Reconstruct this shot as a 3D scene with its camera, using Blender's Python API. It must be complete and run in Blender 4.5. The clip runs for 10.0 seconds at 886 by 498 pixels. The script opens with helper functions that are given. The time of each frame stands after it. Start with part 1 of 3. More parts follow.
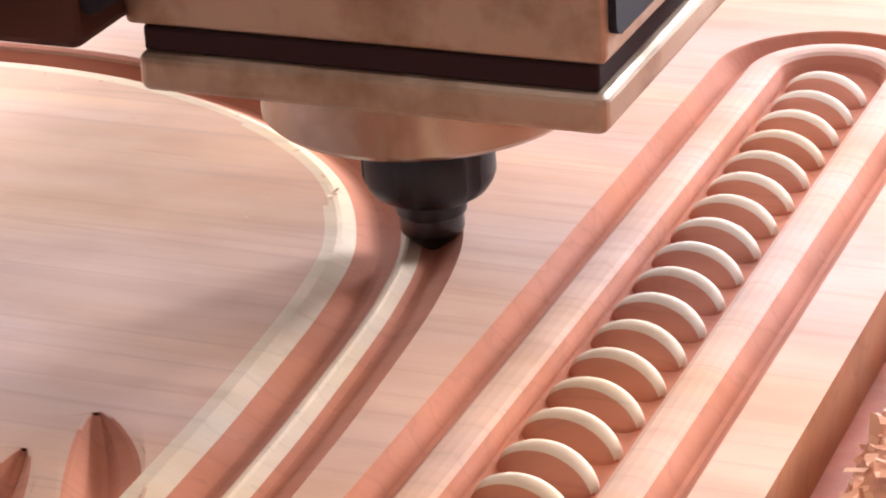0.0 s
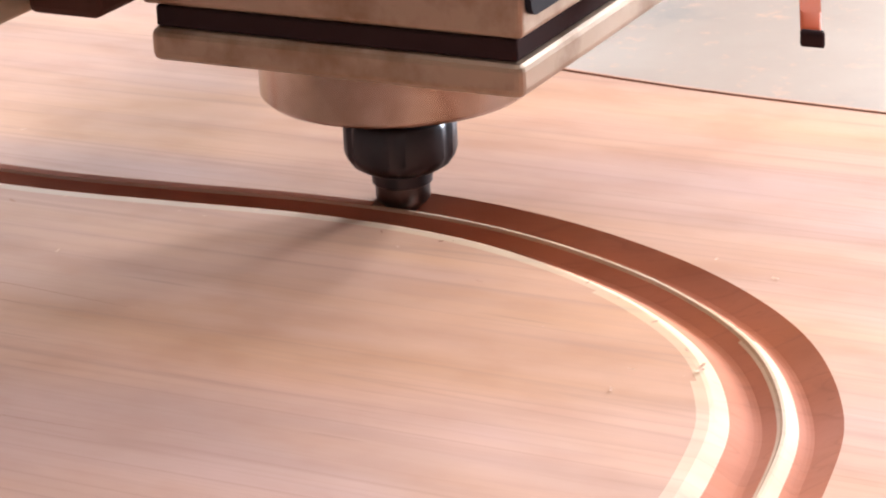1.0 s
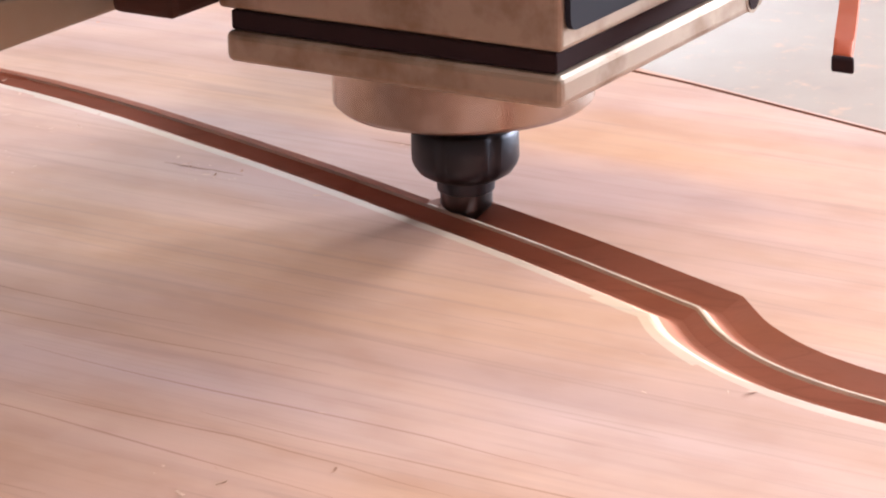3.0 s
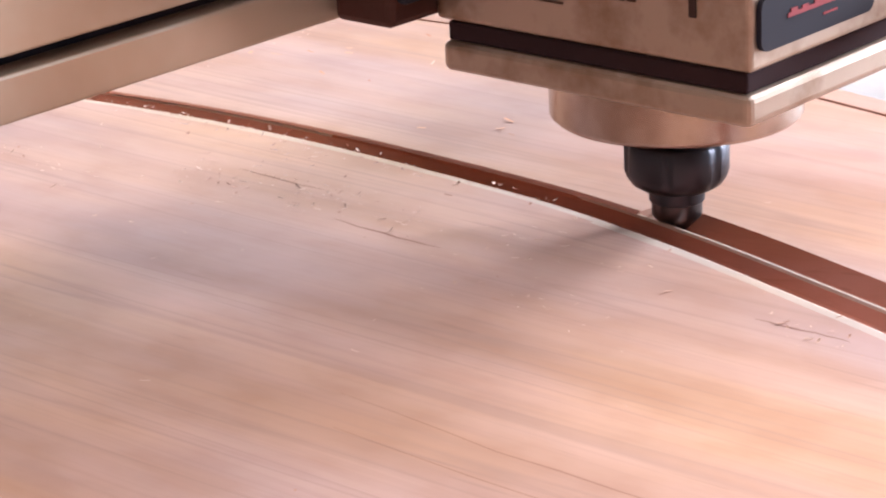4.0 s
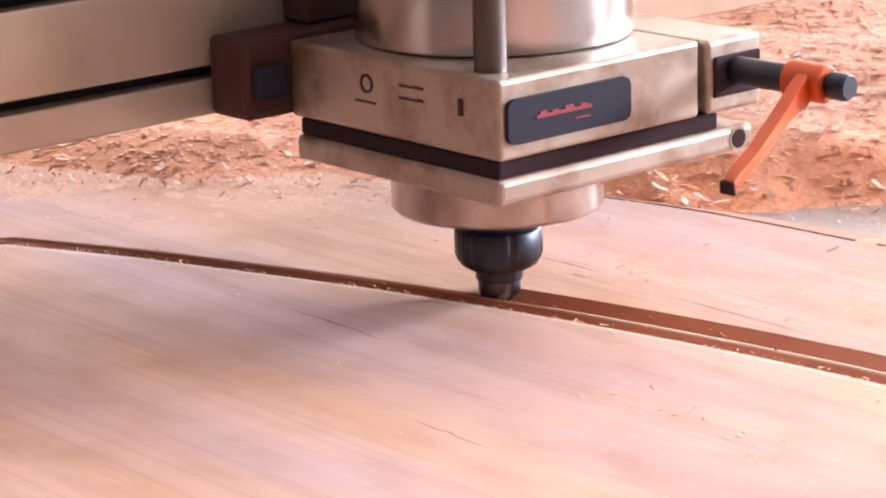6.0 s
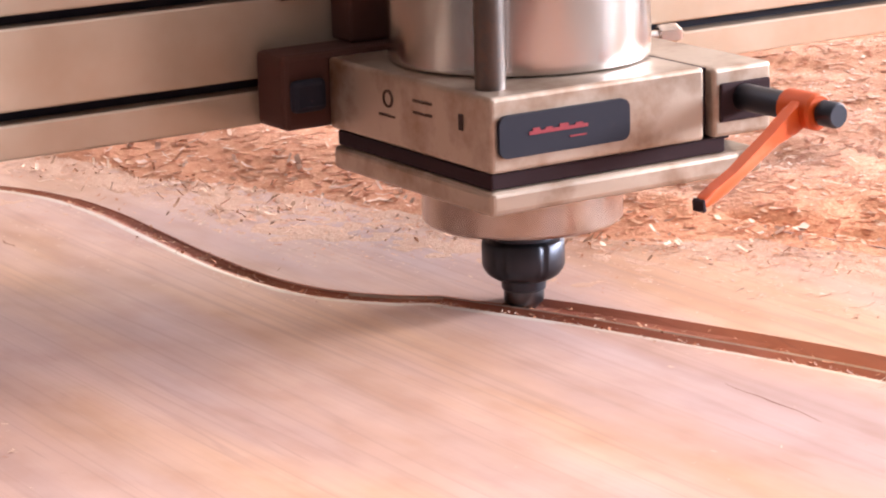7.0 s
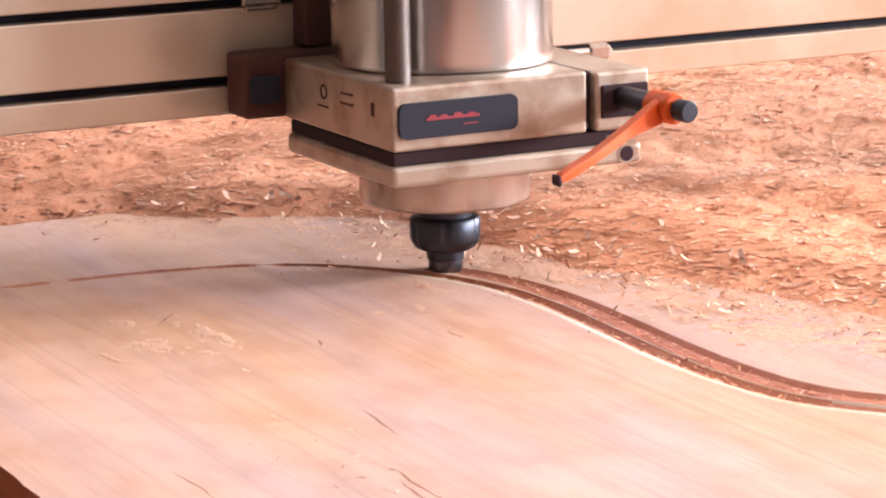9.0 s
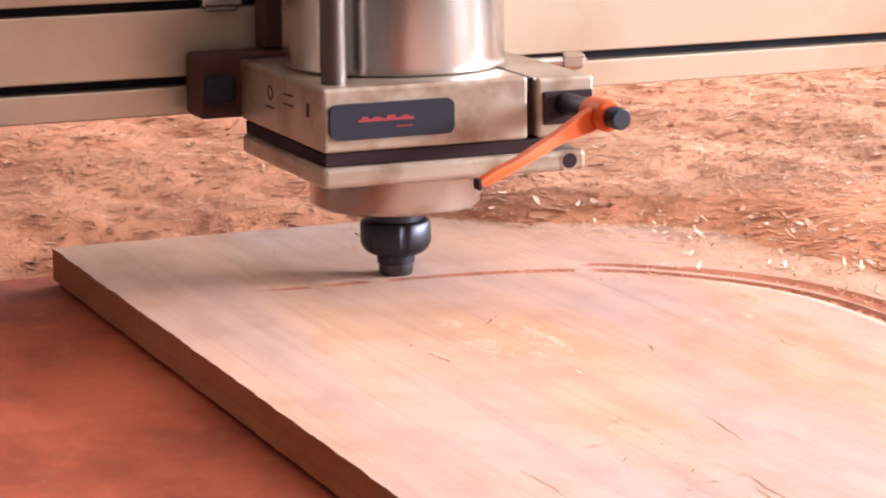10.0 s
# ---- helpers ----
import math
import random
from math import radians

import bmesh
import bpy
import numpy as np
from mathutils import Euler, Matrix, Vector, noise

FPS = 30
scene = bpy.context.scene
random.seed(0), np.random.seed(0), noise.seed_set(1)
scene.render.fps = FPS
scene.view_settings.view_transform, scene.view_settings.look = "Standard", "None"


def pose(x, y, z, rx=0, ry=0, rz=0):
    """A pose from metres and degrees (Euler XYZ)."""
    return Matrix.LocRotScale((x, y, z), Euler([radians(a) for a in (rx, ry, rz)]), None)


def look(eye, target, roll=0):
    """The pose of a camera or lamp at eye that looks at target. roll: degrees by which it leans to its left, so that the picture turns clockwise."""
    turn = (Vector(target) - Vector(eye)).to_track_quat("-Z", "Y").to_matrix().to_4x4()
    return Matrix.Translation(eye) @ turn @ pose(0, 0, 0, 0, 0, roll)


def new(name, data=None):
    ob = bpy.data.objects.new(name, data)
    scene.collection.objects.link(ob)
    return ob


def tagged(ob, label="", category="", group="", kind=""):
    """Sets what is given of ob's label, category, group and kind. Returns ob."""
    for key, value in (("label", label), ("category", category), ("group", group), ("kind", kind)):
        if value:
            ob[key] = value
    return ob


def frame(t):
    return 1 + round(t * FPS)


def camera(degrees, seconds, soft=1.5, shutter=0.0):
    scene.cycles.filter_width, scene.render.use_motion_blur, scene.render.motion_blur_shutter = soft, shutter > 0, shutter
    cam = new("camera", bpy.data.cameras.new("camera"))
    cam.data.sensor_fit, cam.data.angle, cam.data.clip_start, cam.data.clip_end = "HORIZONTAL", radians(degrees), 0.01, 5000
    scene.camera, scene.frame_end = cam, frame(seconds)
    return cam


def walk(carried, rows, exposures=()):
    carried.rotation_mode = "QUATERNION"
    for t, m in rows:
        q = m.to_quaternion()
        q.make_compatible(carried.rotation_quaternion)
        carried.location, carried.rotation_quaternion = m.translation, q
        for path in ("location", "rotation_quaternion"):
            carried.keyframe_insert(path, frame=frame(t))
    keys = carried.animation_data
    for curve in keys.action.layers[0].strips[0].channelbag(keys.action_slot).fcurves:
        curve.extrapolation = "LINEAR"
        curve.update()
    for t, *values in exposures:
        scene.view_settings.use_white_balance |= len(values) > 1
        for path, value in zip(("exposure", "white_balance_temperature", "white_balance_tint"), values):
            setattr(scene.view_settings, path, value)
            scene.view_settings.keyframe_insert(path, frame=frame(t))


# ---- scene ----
# The camera, carried along beside the router: seconds, x, y, z, heading, dip and lean in degrees
cam = camera(18.73, 10.0, soft=2.1)
PATH = [
    (0.0, -0.7007, -0.3256, 0.3428, 23.79, 24.41, -3.52),
    (0.3, -0.7375, -0.3170, 0.3498, 21.05, 22.31, -2.88),
    (0.5, -0.7403, -0.2919, 0.3440, 19.97, 20.99, -1.73),
    (0.6, -0.7294, -0.2860, 0.3412, 20.11, 20.73, -1.85),
    (1.0, -0.6958, -0.2536, 0.3362, 27.42, 20.86, -2.64),
    (1.3, -0.6822, -0.2056, 0.3370, 29.28, 20.57, -3.22),
    (1.5, -0.6687, -0.1690, 0.3356, 30.27, 20.60, -2.63),
    (2.0, -0.6706, -0.0773, 0.3276, 31.30, 20.03, -2.00),
    (2.2, -0.6931, -0.0601, 0.3250, 31.40, 19.49, -1.92),
    (2.5, -0.7000, 0.0045, 0.3353, 30.49, 19.92, -1.15),
    (2.8, -0.6645, 0.0383, 0.3335, 30.69, 19.61, -1.16),
    (3.0, -0.6253, 0.0763, 0.3328, 32.69, 19.48, -1.66),
    (3.2, -0.5891, 0.0869, 0.3289, 37.53, 19.31, -1.92),
    (3.5, -0.5553, 0.1277, 0.3322, 41.31, 19.33, -2.10),
    (4.0, -0.5478, 0.2359, 0.3510, 41.11, 19.55, -2.20),
    (4.3, -0.5514, 0.2788, 0.3551, 40.99, 19.08, -2.67),
    (4.5, -0.5523, 0.2911, 0.3521, 41.62, 18.38, -3.24),
    (4.8, -0.5478, 0.3186, 0.3570, 42.73, 18.09, -3.10),
    (5.0, -0.5544, 0.3346, 0.3610, 44.41, 17.22, -3.16),
    (5.3, -0.5574, 0.3520, 0.3624, 46.88, 16.13, -2.87),
    (5.5, -0.5677, 0.3744, 0.3578, 47.09, 15.94, -2.58),
    (5.8, -0.5559, 0.3893, 0.3645, 48.53, 16.11, -1.94),
    (6.0, -0.5697, 0.3983, 0.3550, 49.37, 15.11, -1.69),
    (6.2, -0.5645, 0.4138, 0.3609, 51.40, 15.21, -1.77),
    (6.5, -0.5596, 0.4285, 0.3624, 54.18, 14.95, -1.75),
    (7.0, -0.5605, 0.4615, 0.3537, 57.49, 13.97, -1.55),
    (7.3, -0.5731, 0.4674, 0.3543, 57.79, 13.73, -1.54),
    (7.5, -0.5868, 0.4904, 0.3591, 57.15, 13.85, -1.60),
    (7.8, -0.5886, 0.4996, 0.3517, 58.06, 13.34, -1.52),
    (8.0, -0.6153, 0.5136, 0.3521, 58.72, 13.18, -1.27),
    (8.5, -0.6123, 0.5508, 0.3451, 61.35, 12.44, -1.16),
    (9.0, -0.6223, 0.5835, 0.3468, 62.87, 12.11, -1.02),
    (9.5, -0.6436, 0.6087, 0.3416, 65.28, 11.64, -0.81),
    (10.0, -0.6711, 0.6212, 0.3316, 67.63, 11.47, -0.51),
]
walk(cam, [(t, pose(x, y, z, 90 - dip, 0, head - 90) @ pose(0, 0, 0, 0, 0, lean)) for t, x, y, z, head, dip, lean in PATH],
     exposures=[(0, .16, 6170, 5), (.5, -.06, 6320, 10), (1.2, -.25, 6360, 5), (2, -.34, 6150, 5), (2.5, -.39, 6230, 9), (3.2, -.27, 5930, 6), (5, -.13, 5790, 12), (6.2, -.15, 5860, 11), (8, -.16, 6080, 9), (10, -.16, 6120, 9)])

# The cutter's way over the panel: seconds, x, y
CUT = [(0, 0.0031, -0.0123), (0.3, 0.0592, 0.0243), (0.5, 0.0930, 0.0661), (0.6, 0.1033, 0.0840), (1, 0.1293, 0.1899), (1.3, 0.1247, 0.2501), (1.5, 0.1207, 0.2933), (2, 0.1288, 0.4228), (2.2, 0.1426, 0.4463), (2.5, 0.1700, 0.4783), (2.8, 0.1959, 0.5502), (3, 0.2137, 0.6032), (3.2, 0.2293, 0.6488), (3.5, 0.2502, 0.7177), (4, 0.2808, 0.8339), (4.3, 0.2910, 0.9049), (4.5, 0.2939, 0.9495), (4.8, 0.2962, 1.0255), (5, 0.2954, 1.0772), (5.3, 0.2875, 1.1486), (5.5, 0.2807, 1.1926), (5.8, 0.2657, 1.2670), (6, 0.2533, 1.3168), (6.2, 0.2415, 1.3594), (6.5, 0.2191, 1.4269), (7, 0.1767, 1.5433), (7.3, 0.1612, 1.5721), (7.5, 0.1450, 1.5936), (7.8, 0.1128, 1.6595), (8, 0.1076, 1.7120), (8.5, 0.1135, 1.8436), (9, 0.0895, 1.9695), (9.5, 0.0117, 2.0513), (10, -0.1024, 2.0766)]

# ---- light ----
# Daylight falls in from the far side, as the shadows tell; the open bays and posts are unseen and added, two of them
# made brightest.
world = bpy.data.worlds.new("sky")
scene.world = world
world.use_nodes = True
wn = world.node_tree
sky = wn.nodes.new("ShaderNodeTexSky")
sky.sky_type, sky.sun_disc = "NISHITA", False
sky.sun_elevation, sky.sun_rotation = radians(40), radians(70)
wn.links.new(sky.outputs["Color"], wn.nodes["Background"].inputs["Color"])
wn.nodes["Background"].inputs["Strength"].default_value = 0.12
FAR_SIDE, SILL, HEAD = 6.5, .9, 4.4
BAYS = [(-7.3, -4.3, 4.4, 25), (-3.65, -2.3, 2.2, 690), (-2.1, -.5, 4.4, 105), (-.3, 1.0, 2.4, 690), (1.2, 8.3, 4.4, 200)]      # y from, y to, top, watts for each metre
for y0, y1, top, watts in BAYS:
    lamp = new("bay_daylight", bpy.data.lights.new("bay_daylight", "AREA"))
    lamp.data.shape, lamp.data.size, lamp.data.size_y = "RECTANGLE", y1 - y0, top - SILL
    lamp.data.energy, lamp.data.color = watts * (y1 - y0), (1.0, .98, 1.0)
    mid = Vector((FAR_SIDE - .02, (y0 + y1) / 2, (SILL + top) / 2))
    lamp.matrix_world = look(mid, mid + Vector((-1, 0, 0)))


# ---- materials ----
def material(name, rough=0.6, metal=0.0):
    m = bpy.data.materials.new(name)
    m.use_nodes = True
    b = m.node_tree.nodes["Principled BSDF"]
    b.inputs["Roughness"].default_value, b.inputs["Metallic"].default_value = rough, metal
    return m, m.node_tree, b


def node(tree, kind, **values):
    n = tree.nodes.new(kind)
    for k, v in values.items():
        n.inputs[k].default_value = v
    return n


def where(tree, scale):
    g = tree.nodes.new("ShaderNodeNewGeometry")
    mp = node(tree, "ShaderNodeMapping", Scale=scale)
    tree.links.new(g.outputs["Position"], mp.inputs["Vector"])
    return mp.outputs["Vector"]


def local(tree, scale):
    g = tree.nodes.new("ShaderNodeTexCoord")
    mp = node(tree, "ShaderNodeMapping", Scale=scale)
    tree.links.new(g.outputs["Object"], mp.inputs["Vector"])
    return mp.outputs["Vector"]


def noise_tex(tree, vec, scale, detail=4.0, rough=.6):
    n = node(tree, "ShaderNodeTexNoise", Scale=scale, Detail=detail, Roughness=rough)
    tree.links.new(vec, n.inputs["Vector"])
    return n.outputs["Fac"]


def ramp(tree, fac, stops):
    r = tree.nodes.new("ShaderNodeValToRGB")
    el = r.color_ramp.elements
    while len(el) < len(stops):
        el.new(0.5)
    for e, (p, c) in zip(el, stops):
        e.position, e.color = p, (*c, 1)
    tree.links.new(fac, r.inputs["Fac"])
    return r.outputs["Color"]


def mix(tree, a, b, fac, mode="MIX"):
    n = tree.nodes.new("ShaderNodeMix")
    n.data_type, n.blend_type = "RGBA", mode
    side = {q.identifier: q for q in n.inputs}
    for socket, value in ((side["A_Color"], a), (side["B_Color"], b)):
        if isinstance(value, tuple):
            socket.default_value = (*value, 1)
        else:
            tree.links.new(value, socket)
    if isinstance(fac, float):
        side["Factor_Float"].default_value = fac
    else:
        tree.links.new(fac, side["Factor_Float"])
    return [q for q in n.outputs if q.identifier == "Result_Color"][0]


def bump(tree, bsdf, fac, strength, distance):
    n = node(tree, "ShaderNodeBump", Strength=strength, Distance=distance)
    tree.links.new(fac, n.inputs["Height"])
    tree.links.new(n.outputs["Normal"], bsdf.inputs["Normal"])


def wood(name, tone, dark, streak, rough=.78, shine=.25):
    m, t, b = material(name, rough)
    fine = noise_tex(t, where(t, (420, 16, 420)), 1, 5)
    broad = noise_tex(t, where(t, (22, 1.8, 22)), 1, 2, .5)
    blotch = noise_tex(t, where(t, (5, 3, 5)), 1, 3)
    pore = noise_tex(t, where(t, (330, 14, 330)), 1, 2, .4)
    ring = noise_tex(t, where(t, (34, .7, 34)), 1, 2, .5)
    col = ramp(t, broad, [(.3, dark), (.5, tone), (.7, tuple(min(1, c * 1.10) for c in tone))])
    hue = noise_tex(t, where(t, (9, 2.4, 9)), 1, 4, .5)
    col = mix(t, col, ramp(t, hue, [(.36, (1.05, .98, .78)), (.5, (1, 1, .97)), (.62, (.90, .97, 1.08))]), 1.0, "MULTIPLY")
    col = mix(t, col, streak, ramp(t, fine, [(.44, (0, 0, 0)), (.78, (.12, .12, .12))]))
    col = mix(t, col, ramp(t, blotch, [(.3, (.86, .80, .78)), (.7, (1.0, 1.0, 1.0))]), 1.0, "MULTIPLY")
    cloud = noise_tex(t, where(t, (46, 24, 46)), 1, 3, .5)
    col = mix(t, col, ramp(t, cloud, [(.35, (.95, .92, .90)), (.5, (1, 1, 1)), (.66, (1.04, 1.04, 1.06))]), 1.0, "MULTIPLY")
    col = mix(t, col, tuple(c * .45 for c in dark), ramp(t, pore, [(.69, (0, 0, 0)), (.74, (.18, .18, .18))]))
    col = mix(t, col, tuple(c * .7 for c in dark), ramp(t, ring, [(.485, (0, 0, 0)), (.50, (.36, .36, .36)), (.503, (.12, .12, .12)), (.54, (0, 0, 0))]))
    thread = noise_tex(t, where(t, (105, 1.3, 105)), 1, 2, .5)
    col = mix(t, col, tuple(c * .75 for c in dark), ramp(t, thread, [(.47, (0, 0, 0)), (.50, (.14, .14, .14)), (.53, (0, 0, 0))]))
    t.links.new(col, b.inputs["Base Color"])
    b.inputs["Specular IOR Level"].default_value = shine
    bump(t, b, fine, .05, .0005)
    return m


PANEL = wood("panel_wood", (.612, .397, .326), (.54, .335, .265), (.46, .26, .195), .80, .15)
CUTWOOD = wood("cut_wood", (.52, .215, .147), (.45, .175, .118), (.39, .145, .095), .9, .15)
# Pale wood for fibrous lips, also painted on flanks and crests that catch light
FIBRE_AND_LIT = wood("fibres_and_lit_flanks", (.68, .55, .45), (.61, .475, .38), (.62, .485, .39), .85)
CRACK = wood("open_grain", (.34, .175, .125), (.28, .14, .10), (.24, .115, .08), 1.0)
GRAIN = wood("grain_line", (.47, .275, .21), (.42, .235, .175), (.39, .21, .155), .85)
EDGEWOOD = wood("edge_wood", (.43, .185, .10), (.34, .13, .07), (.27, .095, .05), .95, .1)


def bed_material():
    m, t, b = material("bed_board", .6)
    n1 = noise_tex(t, where(t, (14, 9, 14)), 1, 6, .65)
    n2 = noise_tex(t, where(t, (90, 60, 90)), 1, 5)
    col = ramp(t, n1, [(.36, (.27, .048, .019)), (.5, (.38, .074, .029)), (.64, (.47, .105, .044))])
    col = mix(t, col, (.50, .19, .10), ramp(t, n2, [(.52, (0, 0, 0)), (.8, (.35, .35, .35))]))
    t.links.new(col, b.inputs["Base Color"])
    bump(t, b, n2, .3, .001)
    return m


def pale_bed_material():
    m, t, b = material("pale_bed", .55)
    n1 = noise_tex(t, where(t, (6, 6, 6)), 1, 5)
    n2 = noise_tex(t, where(t, (90, 90, 90)), 1, 4)
    col = ramp(t, n1, [(.32, (.23, .20, .19)), (.42, (.32, .25, .215)), (.65, (.36, .295, .26))])
    col = mix(t, col, (.55, .32, .22), ramp(t, n2, [(.58, (0, 0, 0)), (.75, (.6, .6, .6))]))
    t.links.new(col, b.inputs["Base Color"])
    b.inputs["Specular IOR Level"].default_value = .25
    return m


def redder_dust(tree):
    """Where the dust is redder: towards the near side of the bed, with an uneven border."""
    g, split, wave = tree.nodes.new("ShaderNodeNewGeometry"), tree.nodes.new("ShaderNodeSeparateXYZ"), tree.nodes.new("ShaderNodeMath")
    tree.links.new(g.outputs["Position"], split.inputs["Vector"])
    wave.operation = "ADD"
    tree.links.new(split.outputs["X"], wave.inputs[0])
    tree.links.new(noise_tex(tree, where(tree, (7, 5, 7)), 1, 4), wave.inputs[1])
    return ramp(tree, wave.outputs["Value"], [(.35, (.8, .8, .8)), (.85, (0, 0, 0))])


def dust_material(name, lo, hi, patch, reddened=False):
    m, t, b = material(name, .9)
    n1 = noise_tex(t, where(t, (9, 9, 9)), 1, 4)
    n2 = noise_tex(t, where(t, (380, 260, 380)), 1, 4, .7)
    col = ramp(t, n2, [(.3, lo), (.65, hi)])
    col = mix(t, col, patch, ramp(t, n1, [(.45, (0, 0, 0)), (.7, (.6, .6, .6))]))
    if reddened:
        col = mix(t, col, (.45, .165, .08), redder_dust(t))
    t.links.new(col, b.inputs["Base Color"])
    bump(t, b, n2, .5, .0015)
    return m


def flake_material(name, stops, reddened=False):
    m, t, b = material(name, .8)
    g = t.nodes.new("ShaderNodeNewGeometry")
    col = ramp(t, g.outputs["Random Per Island"], stops)
    if reddened:
        col = mix(t, col, (.45, .165, .08), mix(t, (0, 0, 0), redder_dust(t), .8))
    t.links.new(col, b.inputs["Base Color"])
    return m


def painted(name, colour, rough=.4, grime=(.35, .22, .14), amount=.5):
    m, t, b = material(name, rough)
    n1 = noise_tex(t, local(t, (9, 9, 14)), 1, 5)
    n2 = noise_tex(t, local(t, (120, 120, 120)), 1, 4)
    col = mix(t, colour, grime, ramp(t, n1, [(.52, (0, 0, 0)), (.78, (amount, amount, amount))]))
    col = mix(t, col, grime, ramp(t, n2, [(.6, (0, 0, 0)), (.8, (amount * .6,) * 3)]))
    t.links.new(col, b.inputs["Base Color"])
    bump(t, b, n2, .08, .0005)
    b.inputs["Specular IOR Level"].default_value = .3 if max(colour) > .1 else .15
    return m


def metal(name, colour, rough, scale, streak=(40, 40, 600), tarnish=(.40, .27, .19), amount=.4, bare=1.0, relief=.05):
    m, t, b = material(name, rough, bare)
    n1 = noise_tex(t, local(t, streak), 1, 4)
    n2 = noise_tex(t, local(t, (scale, scale, scale)), 1, 5)
    col = mix(t, colour, tarnish, ramp(t, n2, [(.45, (0, 0, 0)), (.72, (amount, amount, amount))]))
    t.links.new(col, b.inputs["Base Color"])
    r = node(t, "ShaderNodeMapRange")
    r.inputs["To Min"].default_value, r.inputs["To Max"].default_value = rough * .75, rough * 1.35
    t.links.new(n1, r.inputs["Value"])
    t.links.new(r.outputs["Result"], b.inputs["Roughness"])
    bump(t, b, n1, relief, .0004)
    return m


BED, PALE = bed_material(), pale_bed_material()
DUST = dust_material("sawdust", (.63, .235, .115), (.82, .425, .245), (.60, .25, .135), True)
THINDUST = dust_material("thin_dust", (.58, .325, .22), (.64, .39, .27), (.60, .345, .235))
FLAKE = flake_material("shavings", [(0, (.50, .16, .07)), (.2, (.67, .275, .14)), (.7, (.78, .415, .24)), (1, (.90, .67, .50))], True)
SPECK = flake_material("dust_speck", [(0, (.54, .26, .16)), (.5, (.63, .36, .24)), (1, (.74, .50, .36))])
CURL = flake_material("pale_curls", [(0, (.60, .28, .16)), (.35, (.72, .44, .29)), (1, (.86, .64, .48))])
CHIP = flake_material("pale_chips", [(0, (.48, .25, .17)), (.3, (.58, .35, .26)), (1, (.74, .51, .39))])
CREAM = metal("cream_coated_extrusion", (.60, .49, .385), .20, 7, (5, 5, 40), (.42, .26, .15), .6, .35, .004)
# Dark brown paints the shade in which the carriage plate and bracket stand
SHADED_BROWN = painted("carriage_shade_brown", (.085, .037, .029), .6, (.045, .02, .017), .5)
CLAMP = metal("cast_aluminium", (.45, .355, .285), .36, 30, (60, 60, 200), (.20, .10, .05), .95, .5)
TURNED = metal("turned_steel", (.49, .41, .36), .20, 40, (8, 8, 260), (.24, .14, .09), .7, .8)
STEEL = metal("brushed_steel", (.56, .51, .487), .20, 20, (500, 500, 6), (.42, .33, .28), .35)
DARKSTEEL = metal("black_oxide_steel", (.058, .060, .074), .40, 60, (80, 80, 80), (.05, .05, .06), .4)
DUSTYSTEEL = metal("dusty_steel", (.13, .112, .105), .40, 200, (90, 90, 300), (.20, .125, .095), .6)
CUTTER = metal("cutter_steel", (.10, .10, .112), .35, 200, (90, 90, 300), (.07, .06, .06), .5)
MATT_BLACK = painted("matt_black", (.038, .021, .024), .95, (.05, .03, .025), .4)
BLACK = painted("black_plastic_and_slots", (.026, .025, .036), .75, (.06, .05, .05), .3)
ORANGE = painted("orange_plastic", (.55, .078, .010), .5, (.46, .17, .06), .35)
RED = painted("red_print", (.26, .03, .04), .6, (.2, .05, .05), .3)
INK = painted("dark_ink", (.06, .035, .03), .6, (.2, .12, .09), .3)


# ---- building helpers ----
def part(name, bm, mat, parent=None, label="", smooth=False, at=None, more=()):
    bmesh.ops.recalc_face_normals(bm, faces=bm.faces[:])
    me = bpy.data.meshes.new(name)
    bm.to_mesh(me)
    bm.free()
    me.materials.append(mat)
    for extra in more:
        me.materials.append(extra)
    if smooth:
        me.shade_smooth()
        me.set_sharp_from_angle(angle=radians(35))
    ob = new(name, me)
    if parent is not None:
        ob.parent = parent
    if at is not None:
        ob.matrix_basis = at
    if label:
        ob["label"] = label
    return ob


def box(x0, x1, y0, y1, z0, z1, bevel=.0, seg=2, bm=None):
    b = bmesh.new()
    bmesh.ops.create_cube(b, size=1)
    for v in b.verts:
        v.co = Vector(((x0 + x1) / 2 + v.co.x * (x1 - x0), (y0 + y1) / 2 + v.co.y * (y1 - y0), (z0 + z1) / 2 + v.co.z * (z1 - z0)))
    if bevel:
        bmesh.ops.bevel(b, geom=b.edges[:], offset=bevel, segments=seg, affect="EDGES", profile=.5)
    return merge(bm, b)


def merge(bm, b):
    if bm is None:
        return b
    me = bpy.data.meshes.new("tmp")
    b.to_mesh(me)
    b.free()
    bm.from_mesh(me)
    bpy.data.meshes.remove(me)
    return bm


def lathe(profile, n=48, bm=None):
    """profile: (radius, z) from bottom to top, turned about z."""
    b = bmesh.new()
    rings = []
    for r, z in profile:
        rings.append([b.verts.new((r * math.cos(2 * math.pi * k / n), r * math.sin(2 * math.pi * k / n), z)) for k in range(n)])
    for lo, hi in zip(rings, rings[1:]):
        for k in range(n):
            b.faces.new((lo[k], lo[(k + 1) % n], hi[(k + 1) % n], hi[k]))
    b.faces.new(rings[0][::-1])
    b.faces.new(rings[-1])
    return merge(bm, b)


